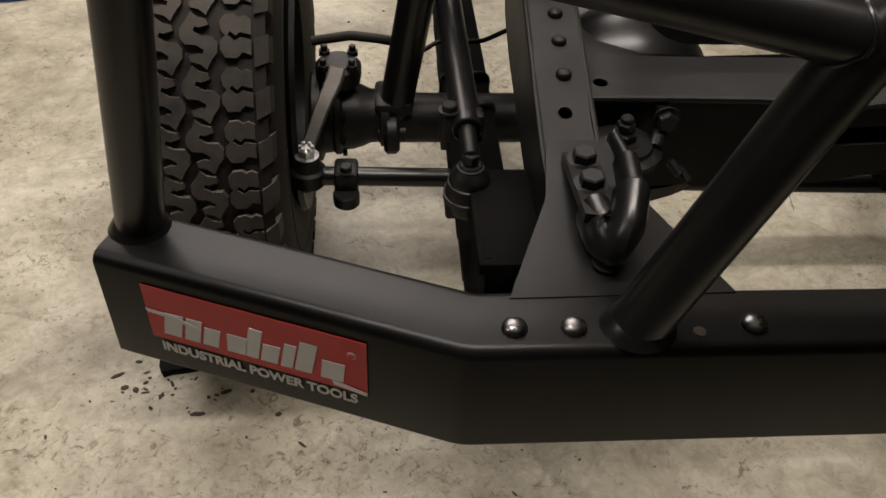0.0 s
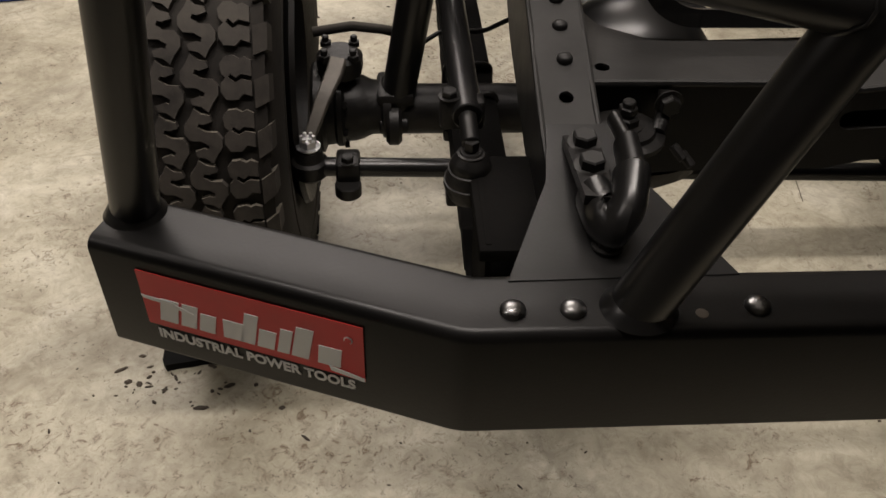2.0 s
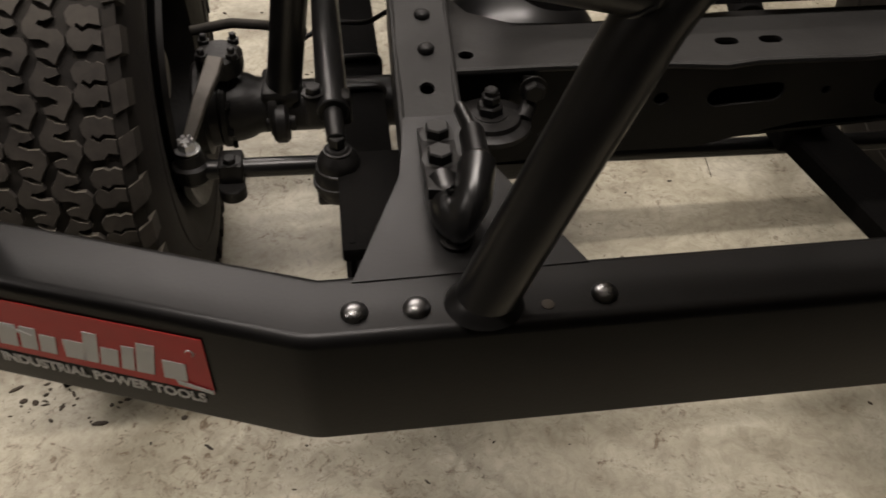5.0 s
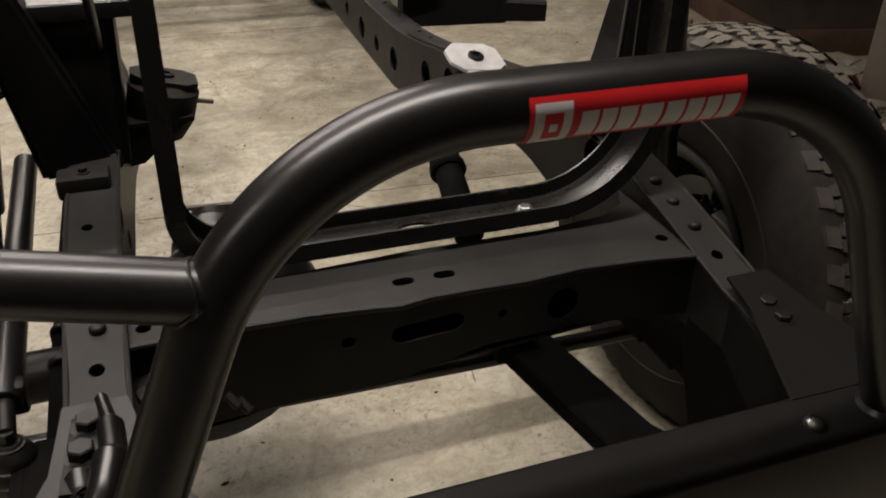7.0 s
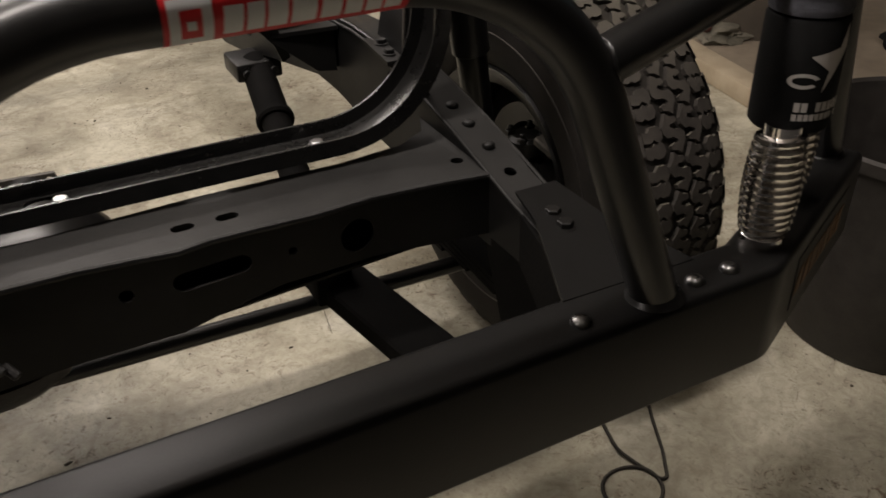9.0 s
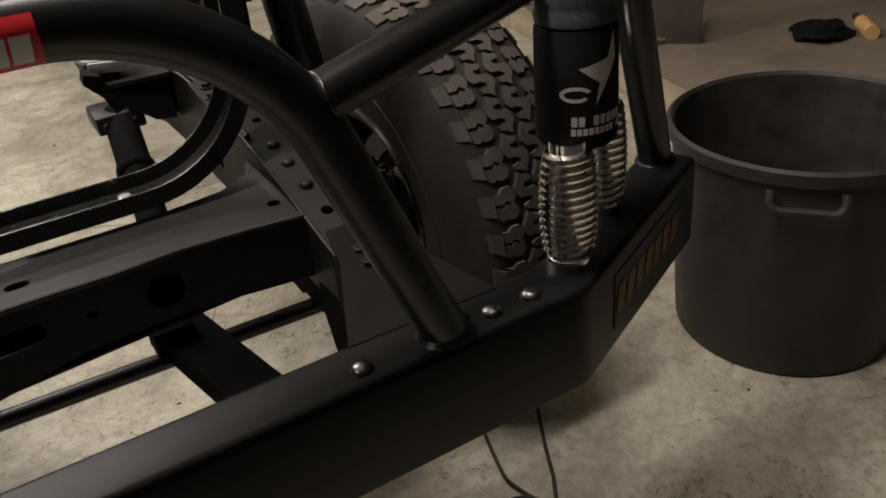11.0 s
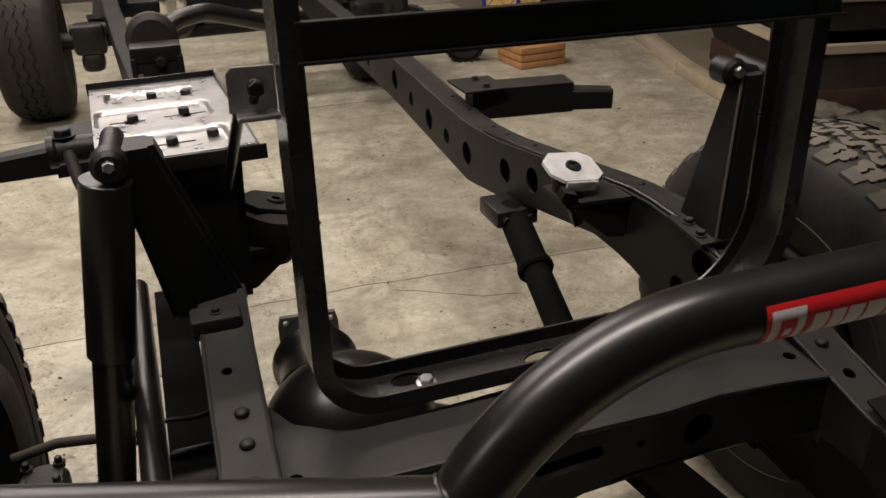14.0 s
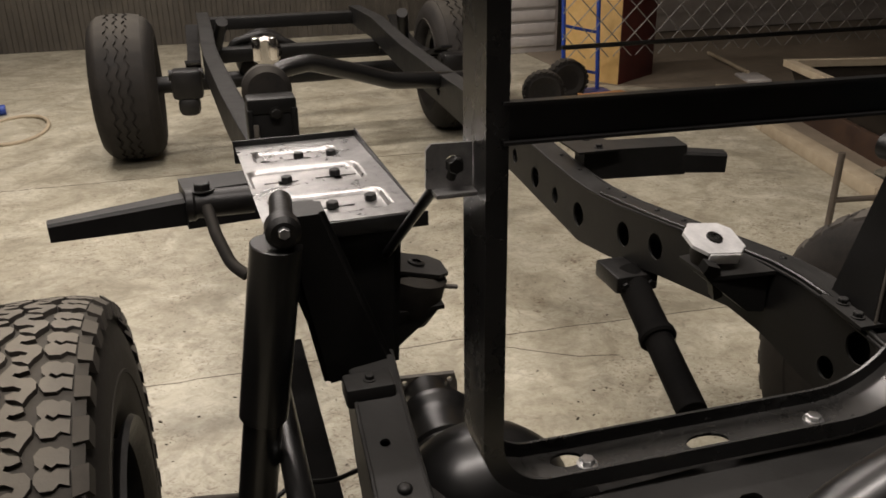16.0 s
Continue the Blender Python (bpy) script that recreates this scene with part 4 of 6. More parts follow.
            rod(b, (e[0] + 0.009 * math.cos(a), e[1] + 0.009 * math.sin(a), e[2] + 0.047), (e[0] + 0.009 * math.cos(a), e[1] + 0.009 * math.sin(a), e[2] + 0.053), 0.003, 6, 0.0005)
        part("castle_nut", b, ZINC, kn, "bright castle nut")
    b = bmesh.new()
    rod(b, (-0.705, 0.543, 0.369), (0.705, 0.543, 0.336), 0.0145, 20)
    tr = part("tie_rod", b, PAINT, ax, "glossy black tie rod")
    for s in (-1, 1):
        b = bmesh.new()
        zc = 0.367 if s < 0 else 0.338
        box(b, s * 0.655 - 0.018, s * 0.655 + 0.018, 0.520, 0.566, zc - 0.021, zc + 0.02, 0.006)
        rod(b, (s * 0.655, 0.517, zc - 0.01), (s * 0.655, 0.517, zc - 0.03), 0.02, 18)
        hexhead(b, at(s * 0.655, 0.532, zc + 0.019), 0.010, 0.008)
        part("rod_clamp", b, CAST, tr)
    # brake hose
    for s in (-1,):
        b = bmesh.new()
        pipe(b, [(s * 0.712, 0.75, 0.480), (s * 0.65, 0.755, 0.488), (s * 0.60, 0.75, 0.485), (s * 0.54, 0.78, 0.455)], 0.008, 0.04, 6, 12)
        part("brake_hose", b, RUBBER, ax, "dusty rubber brake hose")
        b = bmesh.new()
        pipe(b, [(-0.56, 0.76, 0.44), (-0.50, 0.78, 0.47), (-0.44, 0.76, 0.475), (-0.40, 0.72, 0.52)], 0.004, 0.05, 6, 8)
        part("brake_line", b, CAST, ax)
    for s in (-1, 1):
        # leaf spring pack and its clamp
        b = bmesh.new()
        for i in range(5):
            half = 0.50 - 0.09 * i
            pts = [(s * 0.46, 0.72 + half * t * (1 if t < 0 else 1.35 if s < 0 else 0.28), 0.40 - 0.011 * i - 0.02 * (half * t / 0.52) ** 2) for t in np.linspace(-1, 1, 15)]
            sweep(b, pts, [(0.038, -0.0045), (0.038, 0.0045), (-0.038, 0.0045), (-0.038, -0.0045)], up=(0, 0, 1))
        ls = part("leaf_spring", b, SHADED_BLACK, ax, "black leaf spring pack")
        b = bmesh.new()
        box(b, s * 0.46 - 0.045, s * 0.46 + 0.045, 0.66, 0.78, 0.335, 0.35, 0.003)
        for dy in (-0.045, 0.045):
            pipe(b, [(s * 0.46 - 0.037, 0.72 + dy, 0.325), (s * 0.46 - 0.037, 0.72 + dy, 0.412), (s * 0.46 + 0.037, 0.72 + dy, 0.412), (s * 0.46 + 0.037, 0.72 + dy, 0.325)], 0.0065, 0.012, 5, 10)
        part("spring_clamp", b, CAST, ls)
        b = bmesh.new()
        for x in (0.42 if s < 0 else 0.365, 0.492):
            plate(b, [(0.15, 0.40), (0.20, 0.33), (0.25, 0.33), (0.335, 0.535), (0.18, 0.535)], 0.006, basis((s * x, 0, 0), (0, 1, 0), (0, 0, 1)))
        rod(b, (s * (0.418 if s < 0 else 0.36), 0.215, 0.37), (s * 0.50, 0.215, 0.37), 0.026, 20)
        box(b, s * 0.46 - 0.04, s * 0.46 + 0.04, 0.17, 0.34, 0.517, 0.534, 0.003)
        part("spring_hanger", b, SHADED_BLACK, ls)
    # shock absorbers
    for s in (-1, 1):
        a, c = Vector((s * 0.498, 0.665, 0.922)), Vector((s * 0.584, 0.69, 0.36))
        mid = a.lerp(c, 0.45)
        b = bmesh.new()
        rod(b, a, mid, 0.033, 28)
        rod(b, mid, c, 0.027, 28)
        sh = part("shock_absorber", b, PAINT, ax, "black telescopic shock absorber")
        b = bmesh.new()
        rod(b, (s * 0.572, 0.665, 0.362), (s * 0.598, 0.665, 0.362), 0.034, 24, 0.006)
        rod(b, (s * 0.562, 0.665, 0.362), (s * 0.608, 0.665, 0.362), 0.015, 16)
        box(b, s * 0.582 - 0.03, s * 0.582 + 0.03, 0.66, 0.74, 0.395, 0.418, 0.008)
        part("lower_eye", b, CAST, sh)
        b = bmesh.new()
        rod(b, (s * 0.49, 0.64, 0.946), (s * 0.484, 0.735, 0.954), 0.015, 22, 0.003)
        rod(b, (s * 0.49, 0.632, 0.945), (s * 0.49, 0.665, 0.946), 0.022, 22, 0.006)
        part("top_eye", b, CAST, sh, "dull steel shock eye")
        b = bmesh.new()
        hexhead(b, basis((s * 0.49, 0.633, 0.949), (1, 0, 0), (0, 0, 1)), 0.0075, 0.008, False)
        part("top_nut", b, ZINC, sh, "bright top nut")
    # drag link, its ball joint and clamp
    b = bmesh.new()
    rod(b, (-0.500, 0.358, 0.577), (-0.507, 0.98, 0.61), 0.0185, 20)
    rod(b, (-0.4985, 0.318, 0.566), (-0.500, 0.360, 0.577), 0.011, 16)
    dl = part("drag_link", b, PAINT, ax, "black drag link")
    b = bmesh.new()
    c = (-0.498, 0.318, 0.525)
    lathe(b, [(0, -0.035), (0.023, -0.035), (0.028, -0.026), (0.029, -0.006), (0.027, 0.002), (0.024, 0.006), (0.025, 0.012), (0.022, 0.020), (0.015, 0.028), (0.012, 0.032), (0, 0.034)], at(*c), 28)
    part("ball_joint", b, CAST, dl, "greasy ball joint with a boot")
    b = bmesh.new()
    lathe(b, [(0.022, 0.002), (0.0265, 0.004), (0.0265, 0.007), (0.022, 0.009)], at(*c), 28)
    lathe(b, [(0.013, 0.024), (0.0165, 0.026), (0.0165, 0.029), (0.012, 0.030)], at(*c), 24)
    lathe(b, [(0.025, -0.008), (0.031, -0.010), (0.031, -0.016), (0.026, -0.018)], at(*c), 28)
    hexhead(b, at(c[0], c[1], c[2] + 0.033), 0.0095, 0.012, False)
    part("boot_ring", b, CAST, dl)
    b = bmesh.new()
    box(b, -0.532, -0.478, 0.365, 0.391, 0.552, 0.592, 0.006)
    hexhead(b, at(-0.521, 0.378, 0.592), 0.010, 0.008)
    part("rod_clamp", b, CAST, dl)
    b = bmesh.new()
    box(b, -0.525, -0.42, 0.31, 0.36, 0.478, 0.50, 0.004)
    part("relay_arm", b, CAST, dl)
    return ax


front_axle()


# ---- radiator support ----
def radiator_support():
    xl, xr, yc, zf = -0.303, 0.372, 0.472, 0.652
    w, lip, th = 0.038, 0.024, 0.004
    # a channel open towards the middle of the frame (side, inwards)
    sec = [(-w, 0), (w, 0), (w, lip), (w - th, lip), (w - th, th), (-w + th, th), (-w + th, lip), (-w, lip)]
    path = [Vector(p) for p in rounded([(xl, yc, 1.42), (xl, yc, zf), (xr, yc, zf), (xr, yc, 1.42)], [0, 0.085, 0.17, 0], 12)]
    half = len(path) // 2
    rs = None
    for pts in (path[:half], path[half:]):
        t, rings = bmesh.new(), []
        for i, p in enumerate(pts):
            a = (p - pts[i - 1]) if i else (pts[1] - p)
            c = (pts[i + 1] - p) if i < len(pts) - 1 else a
            tan = (a.normalized() + c.normalized()).normalized()
            inn = Vector((0, 1, 0)).cross(tan) * -1
            rings.append([t.verts.new(p + Vector((0, 1, 0)) * x + inn * y) for x, y in sec])
        for p, q in zip(rings, rings[1:]):
            for j in range(len(sec)):
                t.faces.new((p[j], p[(j + 1) % len(sec)], q[(j + 1) % len(sec)], q[j]))
        for r in (rings[0], rings[-1]):
            t.faces.new(r)
        if rs is None:
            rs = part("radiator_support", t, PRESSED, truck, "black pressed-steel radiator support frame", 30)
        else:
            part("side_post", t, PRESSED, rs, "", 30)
    # bottom channel between the two bends, with oval drain holes through its floor
    x0, x1 = xl + 0.085, xr - 0.17
    b = bmesh.new()
    plate(b, [(x0, yc - w), (x1, yc - w), (x1, yc + w), (x0, yc + w)], th, at(0, 0, zf), [ring2d(0.016, 0.468, 0.030, 0.017, 24), ring2d(-0.176, 0.486, 0.022, 0.014, 20), ])
    for y in (yc - w, yc + w - th):
        box(b, x0, x1, y, y + th, zf + th, zf + lip)
    part("bottom_channel", b, PRESSED, rs)
    b = bmesh.new()
    sweep(b, [(-0.286, 0.440, 1.107), (0.388, 0.440, 1.100)], [(-0.002, -0.015), (0.012, -0.015), (0.012, -0.012), (0.002, -0.012), (0.002, 0.024), (0.010, 0.024), (0.010, 0.027), (-0.002, 0.027)], up=(0, 0, 1))
    part("top_rail", b, PAINT, rs)
    for x in (-0.154, 0.178):
        b = bmesh.new()
        hexhead(b, at(x, 0.47, zf + th), 0.010, 0.007)
        part("bolt_head", b, ZINC, rs, "bright zinc bolt head")
    # small tab with a bolt on the left post
    b = bmesh.new()
    plate(b, [(-0.354, 1.040), (-0.304, 1.036), (-0.304, 1.086), (-0.347, 1.087), (-0.353, 1.081)], 0.004, basis((0, 0.478, 0), (1, 0, 0), (0, 0, 1)), [ring2d(-0.325, 1.066, 0.008, n=14)])
    box(b, -0.348, -0.304, 0.455, 0.478, 1.034, 1.039, 0.001)
    tb = part("mounting_tab", b, STEEL, rs, "bare steel tab")
    b = bmesh.new()
    hexhead(b, basis((-0.326, 0.472, 1.066), (1, 0, 0), (0, 0, 1)), 0.009, 0.012, False)
    rod(b, (-0.33, 0.468, 1.050), (-0.322, 0.462, 1.075), 0.005, 10)
    part("tab_bolt", b, CAST, tb)
    b = bmesh.new()
    rod(b, (-0.345, 0.475, 1.040), (-0.352, 0.79, 0.815), 0.0065, 12)
    rod(b, (-0.356, 0.775, 0.805), (-0.350, 0.805, 0.805), 0.014, 16)
    part("stay_rod", b, PAINT, rs)
    return rs


radiator_support()


# ---- towers, battery tray and engine mounts ----
def tower(s):
    b = bmesh.new()
    # folded sheet: a front face that narrows upwards and two sides
    if s > 0:
        foot, head = [(0.368, 0.585), (0.43, 0.585), (0.43, 0.70), (0.368, 0.70)], [(0.398, 0.61), (0.44, 0.61), (0.44, 0.65), (0.398, 0.65)]
        z0, z1 = 0.705, 0.965
    else:
        foot, head = [(0.345, 0.70), (0.45, 0.68), (0.45, 0.80), (0.345, 0.80)], [(0.435, 0.665), (0.495, 0.66), (0.495, 0.72), (0.435, 0.72)]
        z0, z1 = 0.700, 0.955
    lo = [b.verts.new((s * x, y, z0)) for x, y in foot]
    hi = [b.verts.new((s * x, y, z1)) for x, y in head]
    for i in range(4):
        j = (i + 1) % 4
        b.faces.new((lo[i], lo[j], hi[j], hi[i]))
    b.faces.new(hi)
    bmesh.ops.bevel(b, geom=[e for e in b.edges if abs(e.verts[0].co.z - e.verts[1].co.z) > 0.1], offset=0.008, segments=3, affect="EDGES")
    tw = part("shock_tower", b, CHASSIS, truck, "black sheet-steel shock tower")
    if s > 0:
        b = bmesh.new()
        plate(b, [(0.34, 0.585), (0.43, 0.585), (0.43, 0.70), (0.34, 0.68)], 0.006, None, (), lambda v: (v.x, v.y, v.z + 0.708 + 0.1 * (v.y - 0.6)))
        for x, y in ((0.355, 0.61), (0.36, 0.65)):
            hexhead(b, at(x, y, 0.714 + 0.1 * (y - 0.6)), 0.008, 0.007)
        part("tower_foot", b, CHASSIS, tw)
        # lighter edge along the folded sheet
        b = bmesh.new()
        sweep(b, [(0.367, 0.587, 0.71), (0.397, 0.612, 0.965)], circle(0.0022, 8), up=(0, 1, 0))
        part("sheet_edge", b, DULL, tw, "thin dull brown edge")
        b = bmesh.new()
        rod(b, (0.388, 0.615, 0.970), (0.388, 0.66, 0.970), 0.021, 22, 0.006)
        rod(b, (0.388, 0.64, 0.970), (0.44, 0.64, 0.960), 0.012, 14)
        part("top_pin", b, CAST, tw, "dark shock pin")
        b = bmesh.new()
        hexhead(b, basis((0.389, 0.6155, 0.972), (1, 0, 0), (0, 0, 1)), 0.009, 0.007, False)
        part("pin_nut", b, ZINC, tw)
    return tw


for s in (-1, 1):
    tower(s)


def battery_tray():
    hx, hy = 0.102, 0.200
    m = at(-0.415, 0.905, 0.928) @ Matrix.Rotation(radians(2.5), 4, "Z")

    def cross(x, y, l=0.032, t=0.0032):
        return [(x - l, y - t), (x - t * 2, y - t), (x - t * 2, y - l * 0.4), (x + t * 2, y - l * 0.4), (x + t * 2, y - t), (x + l, y - t), (x + l, y + t), (x + t * 2, y + t), (x + t * 2, y + l * 0.4), (x - t * 2, y + l * 0.4), (x - t * 2, y + t), (x - l, y + t)]

    panels = ((-0.012, 0.125, 0.066, 0.030), (-0.014, 0.010, 0.082, 0.044), (-0.004, -0.125, 0.078, 0.040))
    holes = [cross(-0.01, 0.122, 0.022), cross(-0.052, 0.005, 0.026), cross(0.032, 0.008), cross(-0.002, -0.128)] + [slot2d(x, y, 0.002, 0.006, 6) for x, y in ((-0.062, 0.12), (-0.066, -0.125))]

    def dent(x, y):
        # three pressed panels, lower than the sheet, with round corners
        z = 0.0
        for cx, cy, px, py in panels:
            dx, dy = max(abs(x - cx) - px + 0.014, 0), max(abs(y - cy) - py + 0.014, 0)
            d = math.hypot(dx, dy) - 0.014
            f = min(1.0, max(0.0, 0.5 - d / 0.0055))
            z -= 0.0075 * f * f * (3 - 2 * f)
        return z

    b = bmesh.new()
    nx, ny = 68, 132
    inside = lambda x, y, poly: sum(((poly[i][1] > y) != (poly[i - 1][1] > y)) and x < (poly[i - 1][0] - poly[i][0]) * (y - poly[i][1]) / (poly[i - 1][1] - poly[i][1]) + poly[i][0] for i in range(len(poly))) % 2
    lev = {}
    for lay, dz in ((0, 0.0), (1, -0.002)):
        for i in range(nx + 1):
            for j in range(ny + 1):
                x, y = -hx + 2 * hx * i / nx, -hy + 2 * hy * j / ny
                lev[lay, i, j] = b.verts.new((x, y, dent(x, y) + dz))
    solid = {(i, j) for i in range(nx) for j in range(ny) if not any(inside(-hx + 2 * hx * (i + 0.5) / nx, -hy + 2 * hy * (j + 0.5) / ny, h) for h in holes)}
    for i, j in sorted(solid):
        b.faces.new([lev[0, i + u, j + v] for u, v in ((0, 0), (1, 0), (1, 1), (0, 1))])
        b.faces.new([lev[1, i + u, j + v] for u, v in ((0, 0), (0, 1), (1, 1), (1, 0))])
        for (du, dv), (p, q) in (((-1, 0), ((0, 1), (0, 0))), ((1, 0), ((1, 0), (1, 1))), ((0, -1), ((0, 0), (1, 0))), ((0, 1), ((1, 1), (0, 1)))):
            if (i + du, j + dv) not in solid:
                b.faces.new((lev[0, i + q[0], j + q[1]], lev[0, i + p[0], j + p[1]], lev[1, i + p[0], j + p[1]], lev[1, i + q[0], j + q[1]]))
    loose = [v for v in b.verts if not v.link_faces]
    bmesh.ops.delete(b, geom=loose, context="VERTS")
    bmesh.ops.transform(b, matrix=m, verts=b.verts)
    tr = part("battery_tray", b, STEEL, truck, "bare pressed-steel battery tray with cross slots", 50)
    b = bmesh.new()
    box(b, -hx - 0.003, hx + 0.003, hy + 0.0005, hy + 0.004, -0.03, 0.010, 0.001, m)
    box(b, -hx - 0.003, hx + 0.012, -hy - 0.004, -hy - 0.0005, -0.022, -0.001, 0.001, m)
    plate(b, [(-hy, -0.02), (-hy + 0.02, -0.026), (0.08, -0.075), (hy - 0.03, -0.05), (hy, -0.02), (hy, 0.014), (hy - 0.04, 0.010), (-hy, -0.001)], 0.003, m @ basis((hx + 0.0005, 0, 0), (0, 1, 0), (0, 0, 1)))
    part("tray_lip", b, PAINT, tr, "black tray edge")
    # nuts that stand in the slots
    for x, y in ((-0.008, 0.122), (0.045, 0.118), (-0.045, 0.002), (0.03, 0.012), (0.055, -0.118), (-0.002, -0.132)):
        b = bmesh.new()
        hexhead(b, m @ at(x, y, -0.008), 0.009, 0.009, False)
        part("tray_nut", b, CAST, tr, "dark nut")
    # folded bracket between the tray and the rail
    b = bmesh.new()
    lo = [b.verts.new((x, y, 0.69)) for x, y in ((-0.44, 0.72), (-0.335, 0.72), (-0.33, 0.98), (-0.43, 0.98))]
    hi = [b.verts.new((x, y, 0.901)) for x, y in ((-0.50, 0.712), (-0.326, 0.715), (-0.325, 1.07), (-0.50, 1.06))]
    for i in range(4):
        b.faces.new((lo[i], lo[(i + 1) % 4], hi[(i + 1) % 4], hi[i]))
    b.faces.new(hi)
    bmesh.ops.bevel(b, geom=[e for e in b.edges if abs(e.verts[0].co.z - e.verts[1].co.z) > 0.1], offset=0.012, segments=3, affect="EDGES")
    part("tray_bracket", b, CHASSIS, tr)
    # a clip on the rail in front of the bracket
    b = bmesh.new()
    box(b, -0.430, -0.362, 0.622, 0.668, 0.690, 0.721, 0.006)
    hexhead(b, at(-0.395, 0.642, 0.721), 0.0065, 0.006)
    part("rail_clip", b, CHASSIS, tr)
    return tr


battery_tray()


def engine_mount(s, mat, label):
    c = Vector((0.252, 0.852, 0.758) if s > 0 else (-0.267, 0.90, 0.758))
    tilt = Matrix.Translation(c) @ Matrix.Rotation(radians(17 if s > 0 else 0), 4, "X") @ Matrix.Rotation(radians(7 if s > 0 else 14), 4, "Y") @ Matrix.Diagonal((0.86, 0.9, 1, 1))
    b = bmesh.new()
    plate(b, [(-0.062, -0.02), (-0.04, -0.045), (0.035, -0.045), (0.058, -0.025), (0.058, 0.03), (0.035, 0.048), (-0.035, 0.048), (-0.062, 0.02)], 0.006, tilt, [ring2d(0, 0, 0.010, n=14)])
    em = part("engine_mount", b, mat, truck, label)
    b = bmesh.new()
    lathe(b, [(0.008, 0.006), (0.017, 0.006), (0.016, 0.010), (0.011, 0.011), (0.008, 0.011)], tilt, 18)
    part("mount_bush", b, CAST, em)
    if s > 0:
        b = bmesh.new()
        box(b, -0.036, 0.036, -0.049, -0.044, -0.016, 0.004, 0.001, tilt)
        box(b, 0.056, 0.061, -0.026, 0.03, -0.014, 0.004, 0.001, tilt)
        part("folded_lip", b, mat, em)
        b = bmesh.new()
        plate(b, [(-0.05, -0.004), (-0.02, -0.010), (0.02, -0.075), (0.004, -0.085), (-0.018, -0.05), (-0.052, -0.022)], 0.022, tilt @ basis((0, -0.046, 0), (1, 0, 0), (0, 0, 1)))
        part("locating_arm", b, CHASSIS, em)
    if s < 0:
        b = bmesh.new()
        rod(b, (-0.25, 0.9, 0.722), (-0.195, 0.9, 0.712), 0.004, 10)
        part("stud", b, DULL, em)
    b = bmesh.new()
    sx = 1 if s > 0 else -1
    k = 0.72 if s > 0 else 1.3
    lathe(b, [(0, -0.07 * k), (0.036 * k, -0.07 * k), (0.048 * k, -0.045 * k), (0.050 * k, -0.012), (0.038 * k, -0.002), (0, -0.002)], tilt, 24)
    part("mount_rubber", b, RUBBER, em)
    b = bmesh.new()
    m = basis((c.x, c.y, c.z - 0.05), (sx, 0, 0), (0, 1, 0))
    plate(b, [(-0.035, -0.05), (0.03, -0.055), (0.09, -0.06), (0.09, 0.06), (0.03, 0.055), (-0.035, 0.045)], 0.007, m)
    plate(b, [(-0.032, -0.001), (0.085, -0.001), (0.085, -0.075), (0.05, -0.07)], 0.10, basis((c.x, c.y + 0.05, c.z - 0.05), (sx, 0, 0), (0, 0, 1)) if s > 0 else basis((c.x, c.y - 0.05, c.z - 0.05), (sx, 0, 0), (0, 0, 1)))
    part("mount_bracket", b, CHASSIS, em)
    return em


engine_mount(1, ALLOY, "bare steel engine mount on the frame rail")
engine_mount(-1, CHASSIS, "black engine mount on the frame rail")


def outrigger(s):
    """A body mount arm that stands out from the rail."""
    xs = 0.37
    e = 0.75 if s > 0 else 0.885
    y = 1.60 if s > 0 else 1.36
    z = 0.66 if s > 0 else 0.745
    mid = 0.645 if s > 0 else 0.635
    b = bmesh.new()
    sweep(b, [(s * xs, y + 0.06, z), (s * mid, y + 0.02, z + 0.002)], [(0.045, -0.045), (0.045, 0.035), (-0.045, 0.035), (-0.045, -0.045)], up=(0, 0, 1))
    o = part("outrigger", b, CHASSIS, truck, "black body-mount outrigger arm")
    b = bmesh.new()
    sweep(b, rounded([(s * (mid - 0.06), y + 0.02, z - 0.008), (s * e, y - 0.03, z - 0.014)], 0.0), [(0.03, -0.03), (0.03, 0.022), (0.022, 0.03), (-0.022, 0.03), (-0.03, 0.022), (-0.03, -0.03)], up=(0, 0, 1), scales=[1.0, 0.85 if s > 0 else 0.6])
    part("arm_end", b, CHASSIS, o)
    b = bmesh.new()
    plate(b, [(s * 0.33, y - 0.02), (s * 0.45, y - 0.02), (s * 0.45, y + 0.12), (s * 0.33, y + 0.12)], 0.005, at(0, 0, z + 0.038))
    for yy in (y + 0.01, y + 0.09):
        hexhead(b, at(s * 0.40, yy, z + 0.043), 0.009, 0.007)
    part("foot_plate", b, CHASSIS, o)
    return o


for s in (-1, 1):
    outrigger(s)


